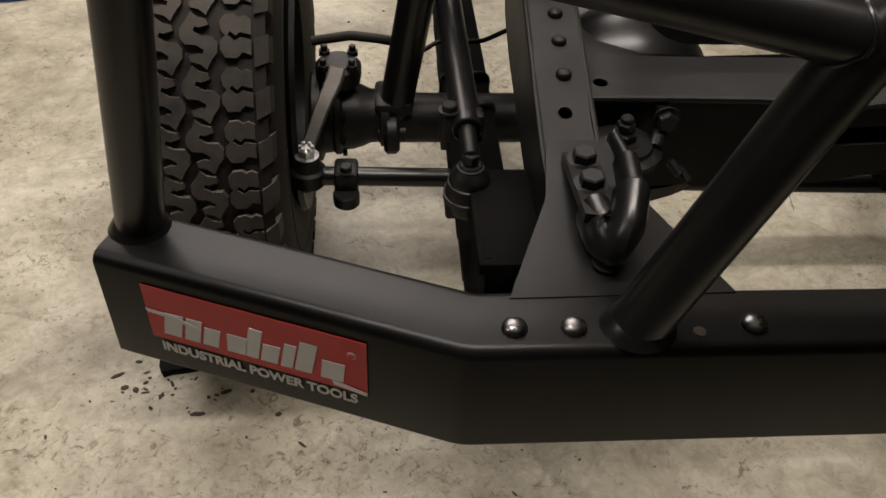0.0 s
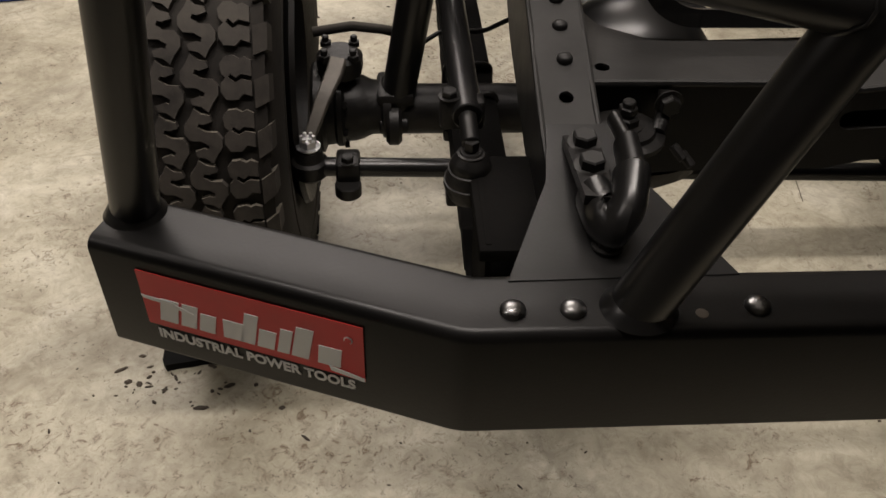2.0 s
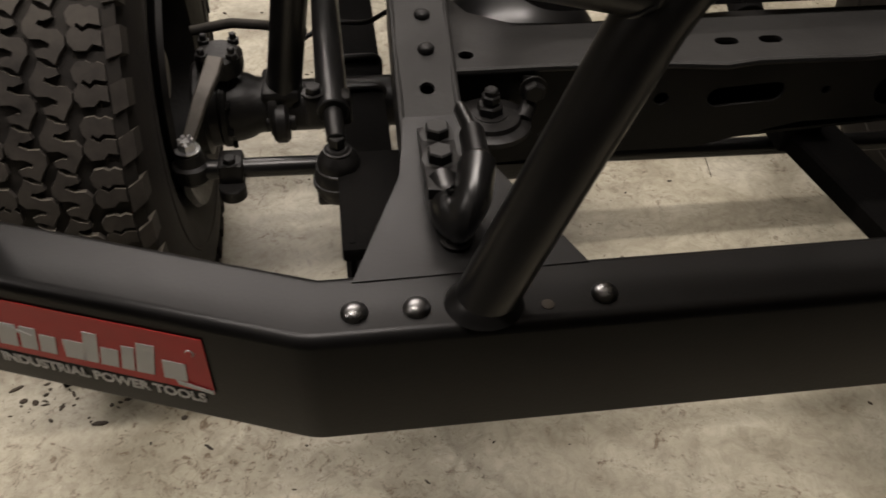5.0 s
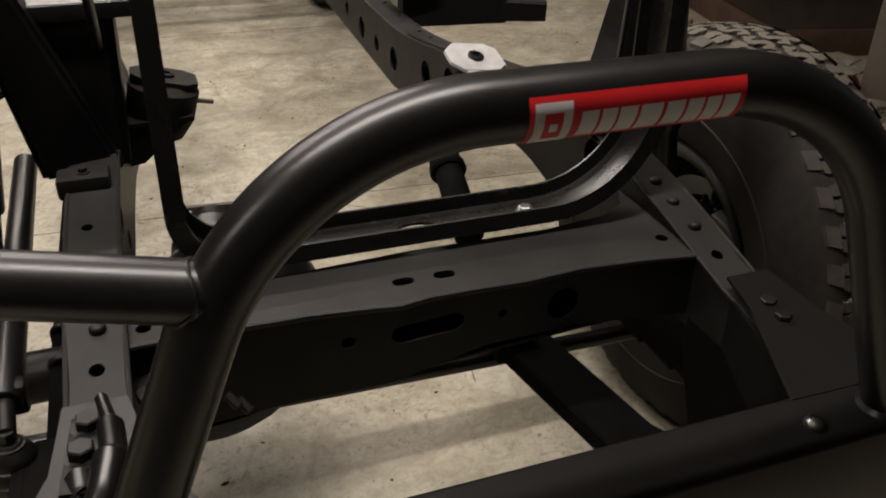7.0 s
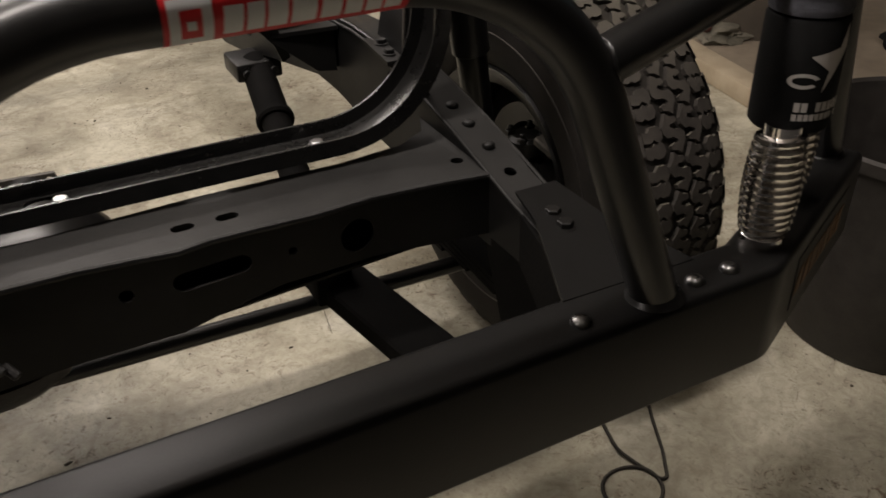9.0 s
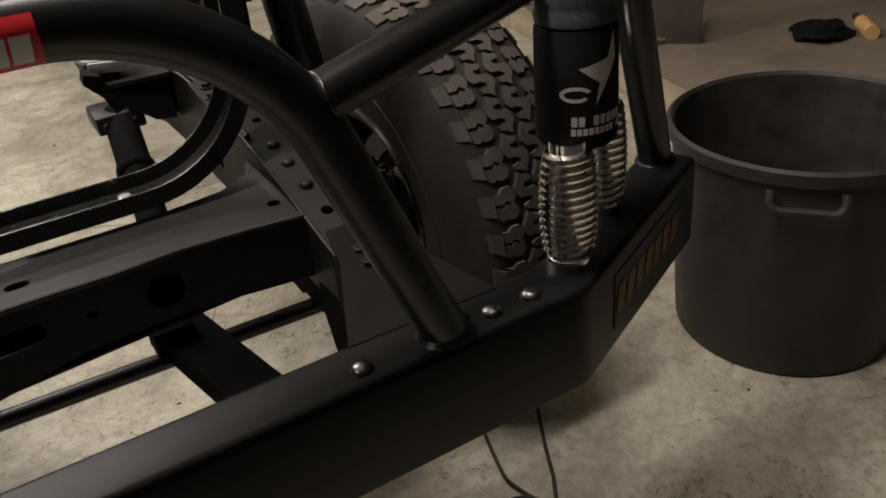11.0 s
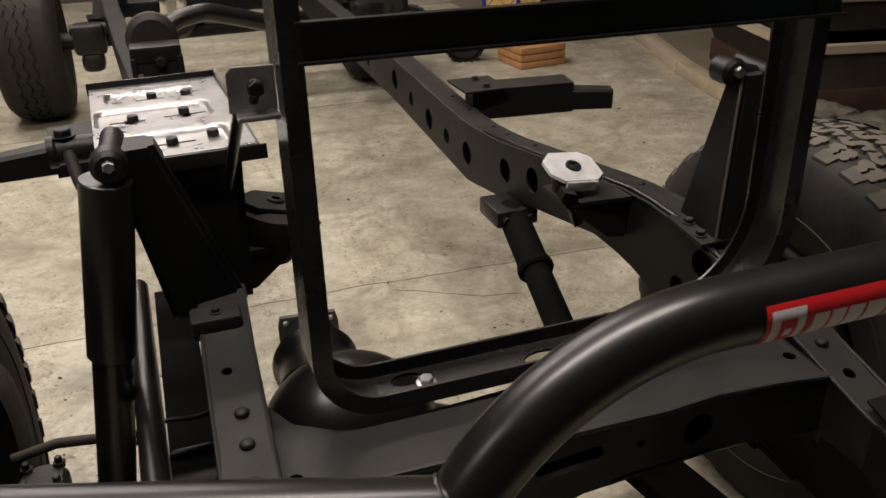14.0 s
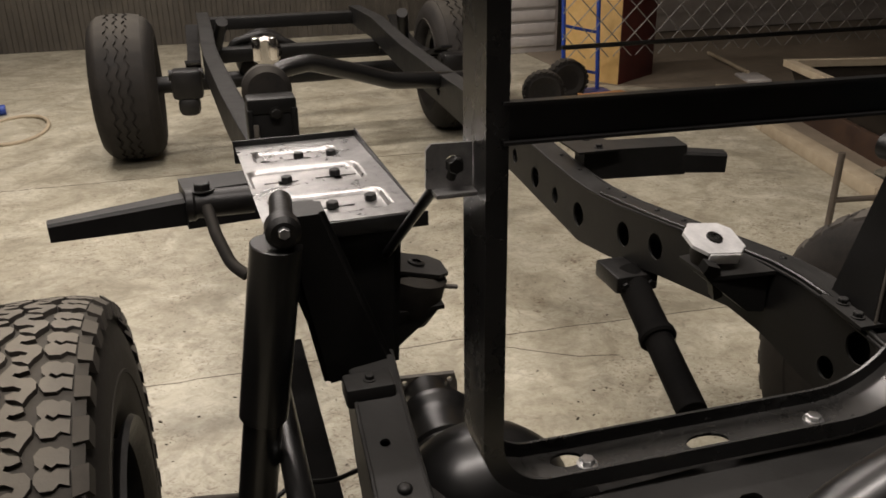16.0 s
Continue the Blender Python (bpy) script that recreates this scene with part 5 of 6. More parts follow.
def small_chassis_parts():
    # bolted bush and hanging hose beside the left rail
    b = bmesh.new()
    rod(b, (-0.62, 1.20, 0.80), (-0.50, 1.20, 0.80), 0.026, 20)
    lathe(b, [(0, 0), (0.03, 0), (0.03, 0.012), (0.022, 0.02), (0.022, 0.035), (0, 0.035)], basis((-0.62, 1.20, 0.80), (0, 1, 0), (0, 0, 1)), 20)
    hexhead(b, at(-0.59, 1.20, 0.826), 0.016, 0.012)
    bs = part("steering_shaft_bush", b, CAST, truck, "greasy steel steering bush")
    b = bmesh.new()
    pipe(b, [(-0.585, 1.18, 0.80), (-0.575, 1.14, 0.76), (-0.555, 1.10, 0.715), (-0.53, 1.08, 0.70)], 0.011, 0.08, 8, 12)
    part("hose", b, RUBBER, bs)
    # damper that leans down from the right rail
    b = bmesh.new()
    a, c = Vector((0.30, 1.225, 0.525)), Vector((0.258, 0.86, 0.40))
    mid = a.lerp(c, 0.5)
    rod(b, a, mid, 0.034, 24)
    rod(b, mid, c, 0.030, 24)
    lathe(b, [(0.030, -0.012), (0.039, -0.010), (0.040, 0.004), (0.036, 0.010), (0.030, 0.010)], aim(mid, c)[0], 24)
    dm = part("damper", b, SHADED_BLACK, truck, "black damper below the frame rail")
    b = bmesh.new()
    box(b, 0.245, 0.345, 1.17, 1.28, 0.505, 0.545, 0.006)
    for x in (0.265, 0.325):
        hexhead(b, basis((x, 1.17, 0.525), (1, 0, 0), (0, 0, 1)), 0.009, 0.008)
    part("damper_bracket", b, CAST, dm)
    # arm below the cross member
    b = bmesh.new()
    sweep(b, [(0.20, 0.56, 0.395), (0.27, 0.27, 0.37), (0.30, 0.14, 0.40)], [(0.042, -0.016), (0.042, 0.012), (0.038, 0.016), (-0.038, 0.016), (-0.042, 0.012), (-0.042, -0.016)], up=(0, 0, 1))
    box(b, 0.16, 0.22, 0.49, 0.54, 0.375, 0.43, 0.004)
    part("lower_link", b, SHADED_BLACK, truck, "black lower link arm")
    # shield below the cross member's left half
    b = bmesh.new()
    lathe(b, [(0, -0.02), (0.06, -0.018), (0.085, 0.0), (0.09, 0.02), (0, 0.02)], at(-0.285, 0.40, 0.475) @ Matrix.Diagonal((1.1, 0.6, 1, 1)), 28)
    part("drain_shield", b, CAST, truck)


small_chassis_parts()


def rear_end():
    y = 4.46
    b = bmesh.new()
    rod(b, (-0.9, y - 0.04, REAR_Z), (0.78, y + 0.04, REAR_Z), 0.045, 20)
    ra = part("rear_axle", b, CAST, truck, "black rear axle")
    b = bmesh.new()
    m = basis((-0.25, y - 0.02, 0.50), (1, 0, 0), (0, 0, 1))
    lathe(b, [(0, -0.12), (0.09, -0.10), (0.15, -0.03), (0.155, 0.02), (0.12, 0.09), (0.06, 0.14), (0.05, 0.22), (0.06, 0.225), (0.06, 0.24), (0, 0.24)], m, 28)
    part("differential", b, CAST, ra)
    for s in (-1, 1):
        b = bmesh.new()
        for i in range(5):
            half = 0.62 - 0.1 * i
            pts = [(s * 0.62, y + half * t, 0.50 - 0.013 * i + 0.10 * (half * t / 0.62) ** 2) for t in np.linspace(-1, 1, 13)]
            sweep(b, pts, [(0.035, -0.006), (0.035, 0.006), (-0.035, 0.006), (-0.035, -0.006)])
        part("leaf_spring", b, CAST, ra)
        b = bmesh.new()
        box(b, s * 0.655 - 0.07, s * 0.655 + 0.07, y - 0.72, y - 0.60, 0.44, 0.575, 0.02)
        box(b, s * 0.655 - 0.05, s * 0.655 + 0.05, y - 0.72, y - 0.60, 0.36, 0.45, 0.03)
        rod(b, (s * 0.655 - 0.08, y - 0.66, 0.55), (s * 0.655 + 0.08, y - 0.66, 0.55), 0.025, 14)
        part("spring_hanger", b, CAST, ra)
        b = bmesh.new()
        rod(b, (s * 0.46, y - 0.35, 0.74), (s * 0.55, y + 0.02, 0.40), 0.03, 18)
        part("shock_absorber", b, CAST, ra)
    # cross members and exhaust at the back
    for yy, z in ((4.3, 0.545), (4.95, 0.62)):
        b = bmesh.new()
        box(b, -0.54, 0.36, yy - 0.05, yy + 0.05, z - 0.035, z + 0.035, 0.008)
        part("rear_cross_member", b, CHASSIS, truck)
    b = bmesh.new()
    pipe(b, [(-0.40, 2.72, 0.64), (-0.33, 2.72, 0.745), (-0.20, 2.76, 0.76), (-0.04, 2.8, 0.71), (0.12, 2.84, 0.655), (0.40, 2.9, 0.63), (0.62, 2.95, 0.63)], 0.032, 0.12, 8, 18)
    part("cross_pipe", b, PAINT, truck, "glossy black pipe that bends across the chassis")
    # gearbox mount against the left rail
    b = bmesh.new()
    box(b, -0.466, -0.335, 1.95, 2.03, 0.775, 0.817, 0.006)
    box(b, -0.462, -0.340, 1.955, 1.975, 0.60, 0.78, 0.006)
    box(b, -0.468, -0.452, 1.945, 2.06, 0.66, 0.79, 0.005)
    box(b, -0.350, -0.333, 1.945, 2.06, 0.66, 0.79, 0.005)
    gm = part("gearbox_mount", b, CHASSIS, truck, "black folded gearbox mount bracket")
    b = bmesh.new()
    lathe(b, [(0, 0), (0.055, 0), (0.068, 0.012), (0.070, 0.05), (0.055, 0.07), (0, 0.07)], basis((-0.402, 2.12, 0.815), (1, 0, 0), (0, 0, 1)), 28)
    part("mount_cushion", b, RUBBER, gm)
    b = bmesh.new()
    hexhead(b, basis((-0.392, 1.946, 0.778), (1, 0, 0), (0, 0, 1)), 0.013, 0.01)
    part("bolt_head", b, CAST, gm)
    b = bmesh.new()
    box(b, -0.455, -0.440, 1.944, 1.952, 0.68, 0.75, 0.003)
    part("stiffener", b, DULL, gm, "thin dull brown edge")
    # bright pinion yoke on the nose of the differential
    b = bmesh.new()
    for dx in (-0.055, 0.03):
        box(b, -0.25 + dx - 0.022, -0.25 + dx + 0.022, y - 0.36, y - 0.27, 0.53, 0.655, 0.014)
    lathe(b, [(0, 0), (0.075, 0), (0.078, 0.01), (0.06, 0.03), (0, 0.03)], basis((-0.25, y - 0.27, 0.57), (1, 0, 0), (0, 0, 1)), 26)
    part("pinion_yoke", b, CHROME, ra, "bright machined pinion yoke")
    # bent bar that arches over the differential housing
    b = bmesh.new()
    pipe(b, [(-0.47, y - 0.1, 0.50), (-0.40, y - 0.1, 0.60), (-0.25, y - 0.1, 0.635), (-0.12, y - 0.1, 0.58), (0.0, y - 0.08, 0.50), (0.5, y - 0.05, 0.49)], 0.022, 0.06, 6, 12)
    part("anti_roll_bar", b, CAST, ra)


rear_end()

# ---- things round the truck ----
def can_cooler():
    """A chrome barrel spring with a stubby-cooler sleeve over the aerial above it."""
    c, foot = Vector((0.596, 0.052, TOP)), Vector((0.566, 0.030, TOP))
    t = thing("aerial_spring", "chrome barrel spring aerial base on the bumper wing", "aerial", foot)

    def barrel(t, r0, h, coils):
        b = bmesh.new()
        n = coils * 18
        pts = []
        for i in range(n + 1):
            f = i / n
            r = r0 * (0.88 + 0.20 * math.sin(math.pi * min(1, f * 1.02)) ** 0.9)
            a = 2 * math.pi * coils * f
            pts.append((r * math.cos(a), r * math.sin(a), 0.016 + (h - 0.03) * f))
        sweep(b, pts, circle(0.0054, 8))
        part("spring_coil", b, CHROME, t, "chrome spring")
        b = bmesh.new()
        lathe(b, [(0, 0), (r0 * 0.98, 0), (r0 * 0.98, 0.012), (r0 * 0.8, 0.016), (0, 0.016)], None, 28)
        part("base_ferrule", b, CHROME, t)
        b = bmesh.new()
        lathe(b, [(0, h - 0.014), (r0 * 0.8, h - 0.014), (r0 * 0.8, h), (0, h)], None, 28)
        part("top_ferrule", b, CHROME, t)
        b = bmesh.new()
        lathe(b, [(0, 0.015), (r0 * 0.80, 0.015), (r0 * 0.98, h * 0.5), (r0 * 0.78, h - 0.012), (0, h - 0.012)], None, 24)
        part("spring_core", b, NICKEL, t, "dull inner core")

    barrel(t, 0.026, 0.150, 13)
    t2 = thing("aerial_spring", "second chrome barrel spring aerial base on the bumper wing", "aerial", (0.675, 0.10, TOP))
    barrel(t2, 0.022, 0.150, 12)
    z0 = TOP + 0.137
    s = thing("cooler_sleeve", "black neoprene drink cooler with silver star print over the aerial", "drink cooler", (c.x, c.y, z0))
    b = bmesh.new()
    lathe(b, [(0.030, 0.0), (0.040, 0.0), (0.0435, 0.004), (0.044, 0.06), (0.0432, 0.122), (0.041, 0.126), (0.034, 0.126)], None, 40)
    sl = part("sleeve", b, NEOPRENE, s)

    def curved(name, poly, mat, a_mid, zc, label):
        b = bmesh.new()
        r = 0.0448
        fill = bmesh.new()
        vs = [fill.verts.new((x, y, 0)) for x, y in poly]
        ed = [fill.edges.new((vs[i], vs[(i + 1) % len(vs)])) for i in range(len(vs))]
        bmesh.ops.triangle_fill(fill, use_beauty=True, edges=ed)
        bmesh.ops.subdivide_edges(fill, edges=fill.edges[:], cuts=3, use_grid_fill=True)
        for v in fill.verts:
            a = a_mid + v.co.x / r
            v.co = Vector((r * math.cos(a), r * math.sin(a), zc + v.co.y))
        merge(b, fill)
        part(name, b, mat, s, label, 60)

    front = radians(-112)   # towards the camera's side
    star = [(0.0156, 0.045), (0.0195, 0.018), (0.0116, 0.003), (-0.0064, -0.028), (-0.002, -0.0046), (-0.0245, 0.0115), (0.0076, 0.0194)]
    curved("star_print", star, LIGHTVINYL, front + 0.3, 0.078, "silver star print")
    ring = [(-0.026 + 0.017 * math.cos(a), -0.012 + 0.0085 * math.sin(a)) for a in np.linspace(0.3, 5.6, 16)] + [(-0.026 + 0.012 * math.cos(a), -0.012 + 0.0045 * math.sin(a)) for a in np.linspace(5.6, 0.3, 16)]
    curved("curl_print", ring, LIGHTVINYL, front + 0.27, 0.075, "silver curl print")
    for n0, w0, h0, zc, gap in ((8, 0.0062, 0.0105, 0.034, 2), (10, 0.0050, 0.0075, 0.0225, 8)):
        for i in range(n0):
            if i == gap:
                continue
            x = (i - (n0 - 1) / 2) * w0 * 1.25
            curved("text_bar", [(x - w0 / 2, -h0 / 2), (x + w0 / 2, -h0 / 2), (x + w0 / 2, h0 / 2), (x - w0 / 2, h0 / 2)], LIGHTVINYL, front + 0.26, zc, "silver print bar")
    s2 = thing("knitted_sleeve", "dark grey knitted drink sleeve with a turquoise band", "drink cooler", (c.x, c.y, z0 + 0.127))
    b = bmesh.new()
    prof = [(0.03, 0)] + [(0.042 + 0.0014 * math.sin(i * 1.9), 0.002 + i * 0.0068) for i in range(17)] + [(0.043, 0.122), (0.047, 0.126), (0.047, 0.132), (0.043, 0.135)]
    lathe(b, prof, None, 36)
    part("sleeve", b, DENIM, s2)
    for z0b, z1b in ((0.050, 0.056), (0.063, 0.067), (0.071, 0.077)):
        b = bmesh.new()
        lathe(b, [(0.0425, z0b), (0.0448, z0b + 0.001), (0.0448, z1b - 0.001), (0.0425, z1b)], None, 36)
        part("stripe", b, STRIPE, s2, "pale knitted stripe")
    b = bmesh.new()
    lathe(b, [(0.0425, 0.135), (0.0455, 0.137), (0.0455, 0.158), (0.0425, 0.160)], None, 36)
    part("band", b, TEAL, s2, "turquoise band")
    b = bmesh.new()
    lathe(b, [(0.0425, 0.160), (0.044, 0.162), (0.044, 0.25), (0, 0.255)], None, 36)
    part("upper_sleeve", b, DENIM, s2)


can_cooler()


def waste_bin():
    c = Vector((1.405, 0.352, 0))
    t = thing("waste_bin", "dusty black plastic waste bin on the concrete floor", "bin", c)
    b = bmesh.new()
    n = 56
    prof = [(0.218, 0.0), (0.224, 0.01), (0.238, 0.22), (0.25, 0.42), (0.251, 0.435), (0.262, 0.438), (0.264, 0.462), (0.256, 0.467), (0.249, 0.46), (0.243, 0.42), (0.226, 0.2), (0.206, 0.02), (0.0, 0.016)]
    lathe(b, [(0, 0.0)] + prof, None, n)
    part("bin_body", b, DIRTY, t)
    for a in (math.pi * 1.22, math.pi * 0.22):
        b = bmesh.new()
        cx, cy = 0.262 * math.cos(a), 0.262 * math.sin(a)
        tx, ty = -math.sin(a), math.cos(a)
        pipe(b, [(cx + tx * 0.06, cy + ty * 0.06, 0.432), (cx * 1.06 + tx * 0.06, cy * 1.06 + ty * 0.06, 0.40), (cx * 1.06 - tx * 0.06, cy * 1.06 - ty * 0.06, 0.40), (cx - tx * 0.06, cy - ty * 0.06, 0.432)], 0.008, 0.02, 5, 10)
        part("handle", b, DIRTY, t)
    random.seed(4)
    for i in range(7):
        a, r = random.uniform(0, 6.28), random.uniform(0, 0.10)
        q = thing("scrap_piece", "crumpled pale scrap lying in the waste bin", "scrap", c + Vector((r * math.cos(a), r * math.sin(a), 0.235)), group="scraps in the bin")
        b = bmesh.new()
        bmesh.ops.create_icosphere(b, subdivisions=2, radius=0.03)
        for v in b.verts:
            v.co *= 1 + 0.5 * noise.noise(v.co * 40 + Vector((i, 0, 0)))
        part("scrap", b, ROCK, q)
    b = bmesh.new()
    lathe(b, [(0, 0.02), (0.203, 0.02), (0.222, 0.22), (0.12, 0.235), (0, 0.23)], Matrix.Translation(c), 30)
    tagged(part("bin_filling", b, DIRTY), "dark rubbish that half fills the bin", "rubbish")


waste_bin()


def cable(name, pts, r, mat, label, category="cable"):
    b = bmesh.new()
    pipe(b, pts, r, 0.08, 6, 8)
    o = part(name, b, mat)
    return tagged(o, label, category)


loop = [(0.60 + 0.055 * math.cos(a), 0.215 + 0.05 * math.sin(a), 0.004 + 0.002 * math.sin(3 * a)) for a in np.linspace(0.5, 6.9, 18)]
cable("floor_cable", [(0.79, 0.42, 0.004), (0.74, 0.33, 0.004), (0.705, 0.26, 0.004), (0.66, 0.19, 0.004)] + loop + [(0.63, 0.30, 0.008), (0.66, 0.40, 0.004), (0.70, 0.52, 0.004)], 0.0035, RUBBER, "thin black cable looped on the floor")
cable("air_hose", [(-2.6, 1.95, 0.008), (-2.0, 1.84, 0.008), (-1.72, 1.835, 0.008), (-1.60, 1.86, 0.008), (-1.53, 1.97, 0.008), (-1.50, 2.3, 0.008), (-1.7, 3.0, 0.008)], 0.0075, BLUE, "blue air hose lying on the floor", "hose")
loop = [(-1.75 + 0.2 * math.cos(a), 5.25 + 0.35 * math.sin(a), 0.01 + 0.004 * math.sin(2 * a)) for a in np.linspace(-2.4, 3.0, 22)]
cable("coiled_hose", [(-2.6, 4.6, 0.01), (-2.1, 4.7, 0.01)] + loop + [(-2.3, 5.6, 0.01)], 0.012, KERB, "pale hose coiled on the floor", "hose")


def blue_tool():
    t = thing("air_tool", "blue and silver air tool lying on the floor", "tool", (-1.95, 5.7, 0))
    b = bmesh.new()
    rod(b, (-0.12, 0, 0.035), (0.08, 0.03, 0.035), 0.034, 16)
    part("body", b, BLUE, t)
    b = bmesh.new()
    rod(b, (-0.19, -0.01, 0.035), (-0.12, 0, 0.035), 0.026, 16)
    rod(b, (0.02, 0.02, 0.03), (0.04, -0.10, 0.022), 0.02, 12)
    part("nose", b, STEEL, t)


blue_tool()


def timber_box(x, y, turn, w, d, h, label):
    t = thing("timber_crate", label, "crate", (x, y, 0))
    t.rotation_euler = (0, 0, turn)
    nb = 3
    for i in range(nb):
        b = bmesh.new()
        box(b, -w / 2, w / 2, -d / 2, -d / 2 + 0.02, i * h / nb + 0.003, (i + 1) * h / nb - 0.003, 0.002)
        part("plank", b, WOOD, t)
        b = bmesh.new()
        box(b, -w / 2, -w / 2 + 0.02, -d / 2 + 0.022, d / 2, i * h / nb + 0.003, (i + 1) * h / nb - 0.003, 0.002)
        part("plank", b, WOOD, t)
    b = bmesh.new()
    box(b, -w / 2 + 0.022, w / 2, -d / 2 + 0.022, d / 2, 0.0, h - 0.01, 0.002)
    part("plank", b, WOOD, t)
    return t


timber_box(1.87, 4.44, 0.1, 0.32, 0.30, 0.13, "raw pine timber crate on the concrete floor")


def trolley_wheel(x, y, turn, r, w):
    t = thing("loose_tyre", "small knobbly trolley tyre standing on the floor", "tyre", (x, y, r), group="small tyres")
    t.rotation_euler = (0, 0, turn)
    m = basis((0, 0, 0), (0, 0, 1), (0, 1, 0))
    b = bmesh.new()
    lathe(b, [(r * 0.5, -w * 0.4), (r * 0.8, -w * 0.5), (r * 0.97, -w * 0.38), (r, 0), (r * 0.97, w * 0.38), (r * 0.8, w * 0.5), (r * 0.5, w * 0.4), (r * 0.5, -w * 0.4)], m, 32)
    for i in range(22):
        a = 2 * math.pi * i / 22
        for s in (-1, 1):
            box(b, -w * 0.42, w * 0.42, -0.012, 0.012, r - 0.006, r + 0.006, 0.0, Matrix.Rotation(a + s * 0.05, 4, "X") @ at(s * w * 0.12, 0, 0))
    part("tread", b, RUBBER, t)
    b = bmesh.new()
    lathe(b, [(0, -w * 0.2), (r * 0.16, -w * 0.25), (r * 0.2, -w * 0.1), (r * 0.46, -w * 0.15), (r * 0.5, -w * 0.42), (r * 0.54, -w * 0.42), (r * 0.54, w * 0.42), (0, w * 0.3)], m, 24)
    part("rim", b, CAST, t)
    return t


trolley_wheel(1.50, 4.66, 1.3, 0.13, 0.10)
trolley_wheel(1.80, 4.98, 1.45, 0.13, 0.10)
trolley_wheel(1.30, 5.15, 1.2, 0.14, 0.10)


def post_and_fence():
    # painted steel column: yellow one side, maroon the other
    b = bmesh.new()
    turn = at(2.396, 5.575, 0) @ Matrix.Rotation(radians(32), 4, "Z")
    box(b, -0.25, 0.24, -0.25, 0.25, 0, 4.2, 0.004, turn)
    c = tagged(part("column", b, MAROON), "square maroon and yellow painted steel column", "column", kind="structure")
    b = bmesh.new()
    box(b, -0.255, -0.252, -0.247, 0.247, 0, 4.2, 0.001, turn)
    part("yellow_face", b, YELLOW, c, "yellow painted face")
    t = thing("chain_link_fence", "galvanised chain-link fence panel in front of the column", "fence", (1.74, 4.95, 0.22))
    b = bmesh.new()
    w, h, p = 4.7, 2.0, 0.17
    n = int((w + h) / p)
    for k in range(n):
        for s in (-1, 1):
            x0 = -h + k * p if s > 0 else k * p
            x1 = x0 + s * h
            z0, z1 = 0.05, 0.05 + h
            if x0 < 0 and s > 0:
                z0, x0 = 0.05 - x0, 0
            if x1 > w:
                z1, x1 = z1 - (x1 - w), w
            if s < 0 and x1 < 0:
                z1, x1 = z1 + x1, 0
            if s < 0 and x0 > w:
                z0, x0 = z0 + (x0 - w), w
            if z1 - z0 > 0.03:
                rod(b, (x0, 0.004 * s, z0), (x1, 0.004 * s, z1), 0.0036, 6, 0.0002)
    part("wire_mesh", b, GALV, t, "diamond wire mesh")
    b = bmesh.new()
    for z in (0.13, 2.05):
        rod(b, (0, 0, z), (w, 0, z), 0.016, 12)
    part("fence_rail", b, CAST, t, "dark rail")
    for x in (4.7,):
        b = bmesh.new()
        rod(b, (x, 0, -0.22), (x, 0, 2.1), 0.02, 12)
        part("fence_post", b, GALV, t)
    # louvred pale cabinet beyond the column, with a blue ladder against it
    t = thing("louvred_cabinet", "pale steel cabinet with louvred drawers", "cabinet", (2.0, 6.7, 0))
    b = bmesh.new()
    box(b, -0.45, 0.45, 0, 0.5, 0, 1.9, 0.006)
    part("cabinet_body", b, LOUVRE, t)
    for i in range(16):
        b = bmesh.new()
        box(b, -0.42, 0.42, -0.025, -0.002, 0.06 + i * 0.11, 0.06 + i * 0.11 + 0.085, 0.008)
        part("drawer", b, LOUVRE, t)
    t = thing("hand_trolley", "blue tubular steel hand trolley", "trolley", (1.97, 5.13, 0))
    for x in (-0.13, 0.13):
        b = bmesh.new()
        rod(b, (x, 0, 0.02), (x, 0.12, 1.4), 0.015, 12)
        part("upright", b, BLUE, t)
    for i in range(5):
        b = bmesh.new()
        z = 0.15 + 0.28 * i
        rod(b, (-0.13, z * 0.087, z + 0.03), (0.13, z * 0.087, z - 0.03), 0.011, 10)
        part("rung", b, BLUE, t)
    b = bmesh.new()
    box(b, -0.18, 0.18, -0.16, 0.02, 0.01, 0.02, 0.002)
    part("toe_plate", b, BLUE, t)


post_and_fence()


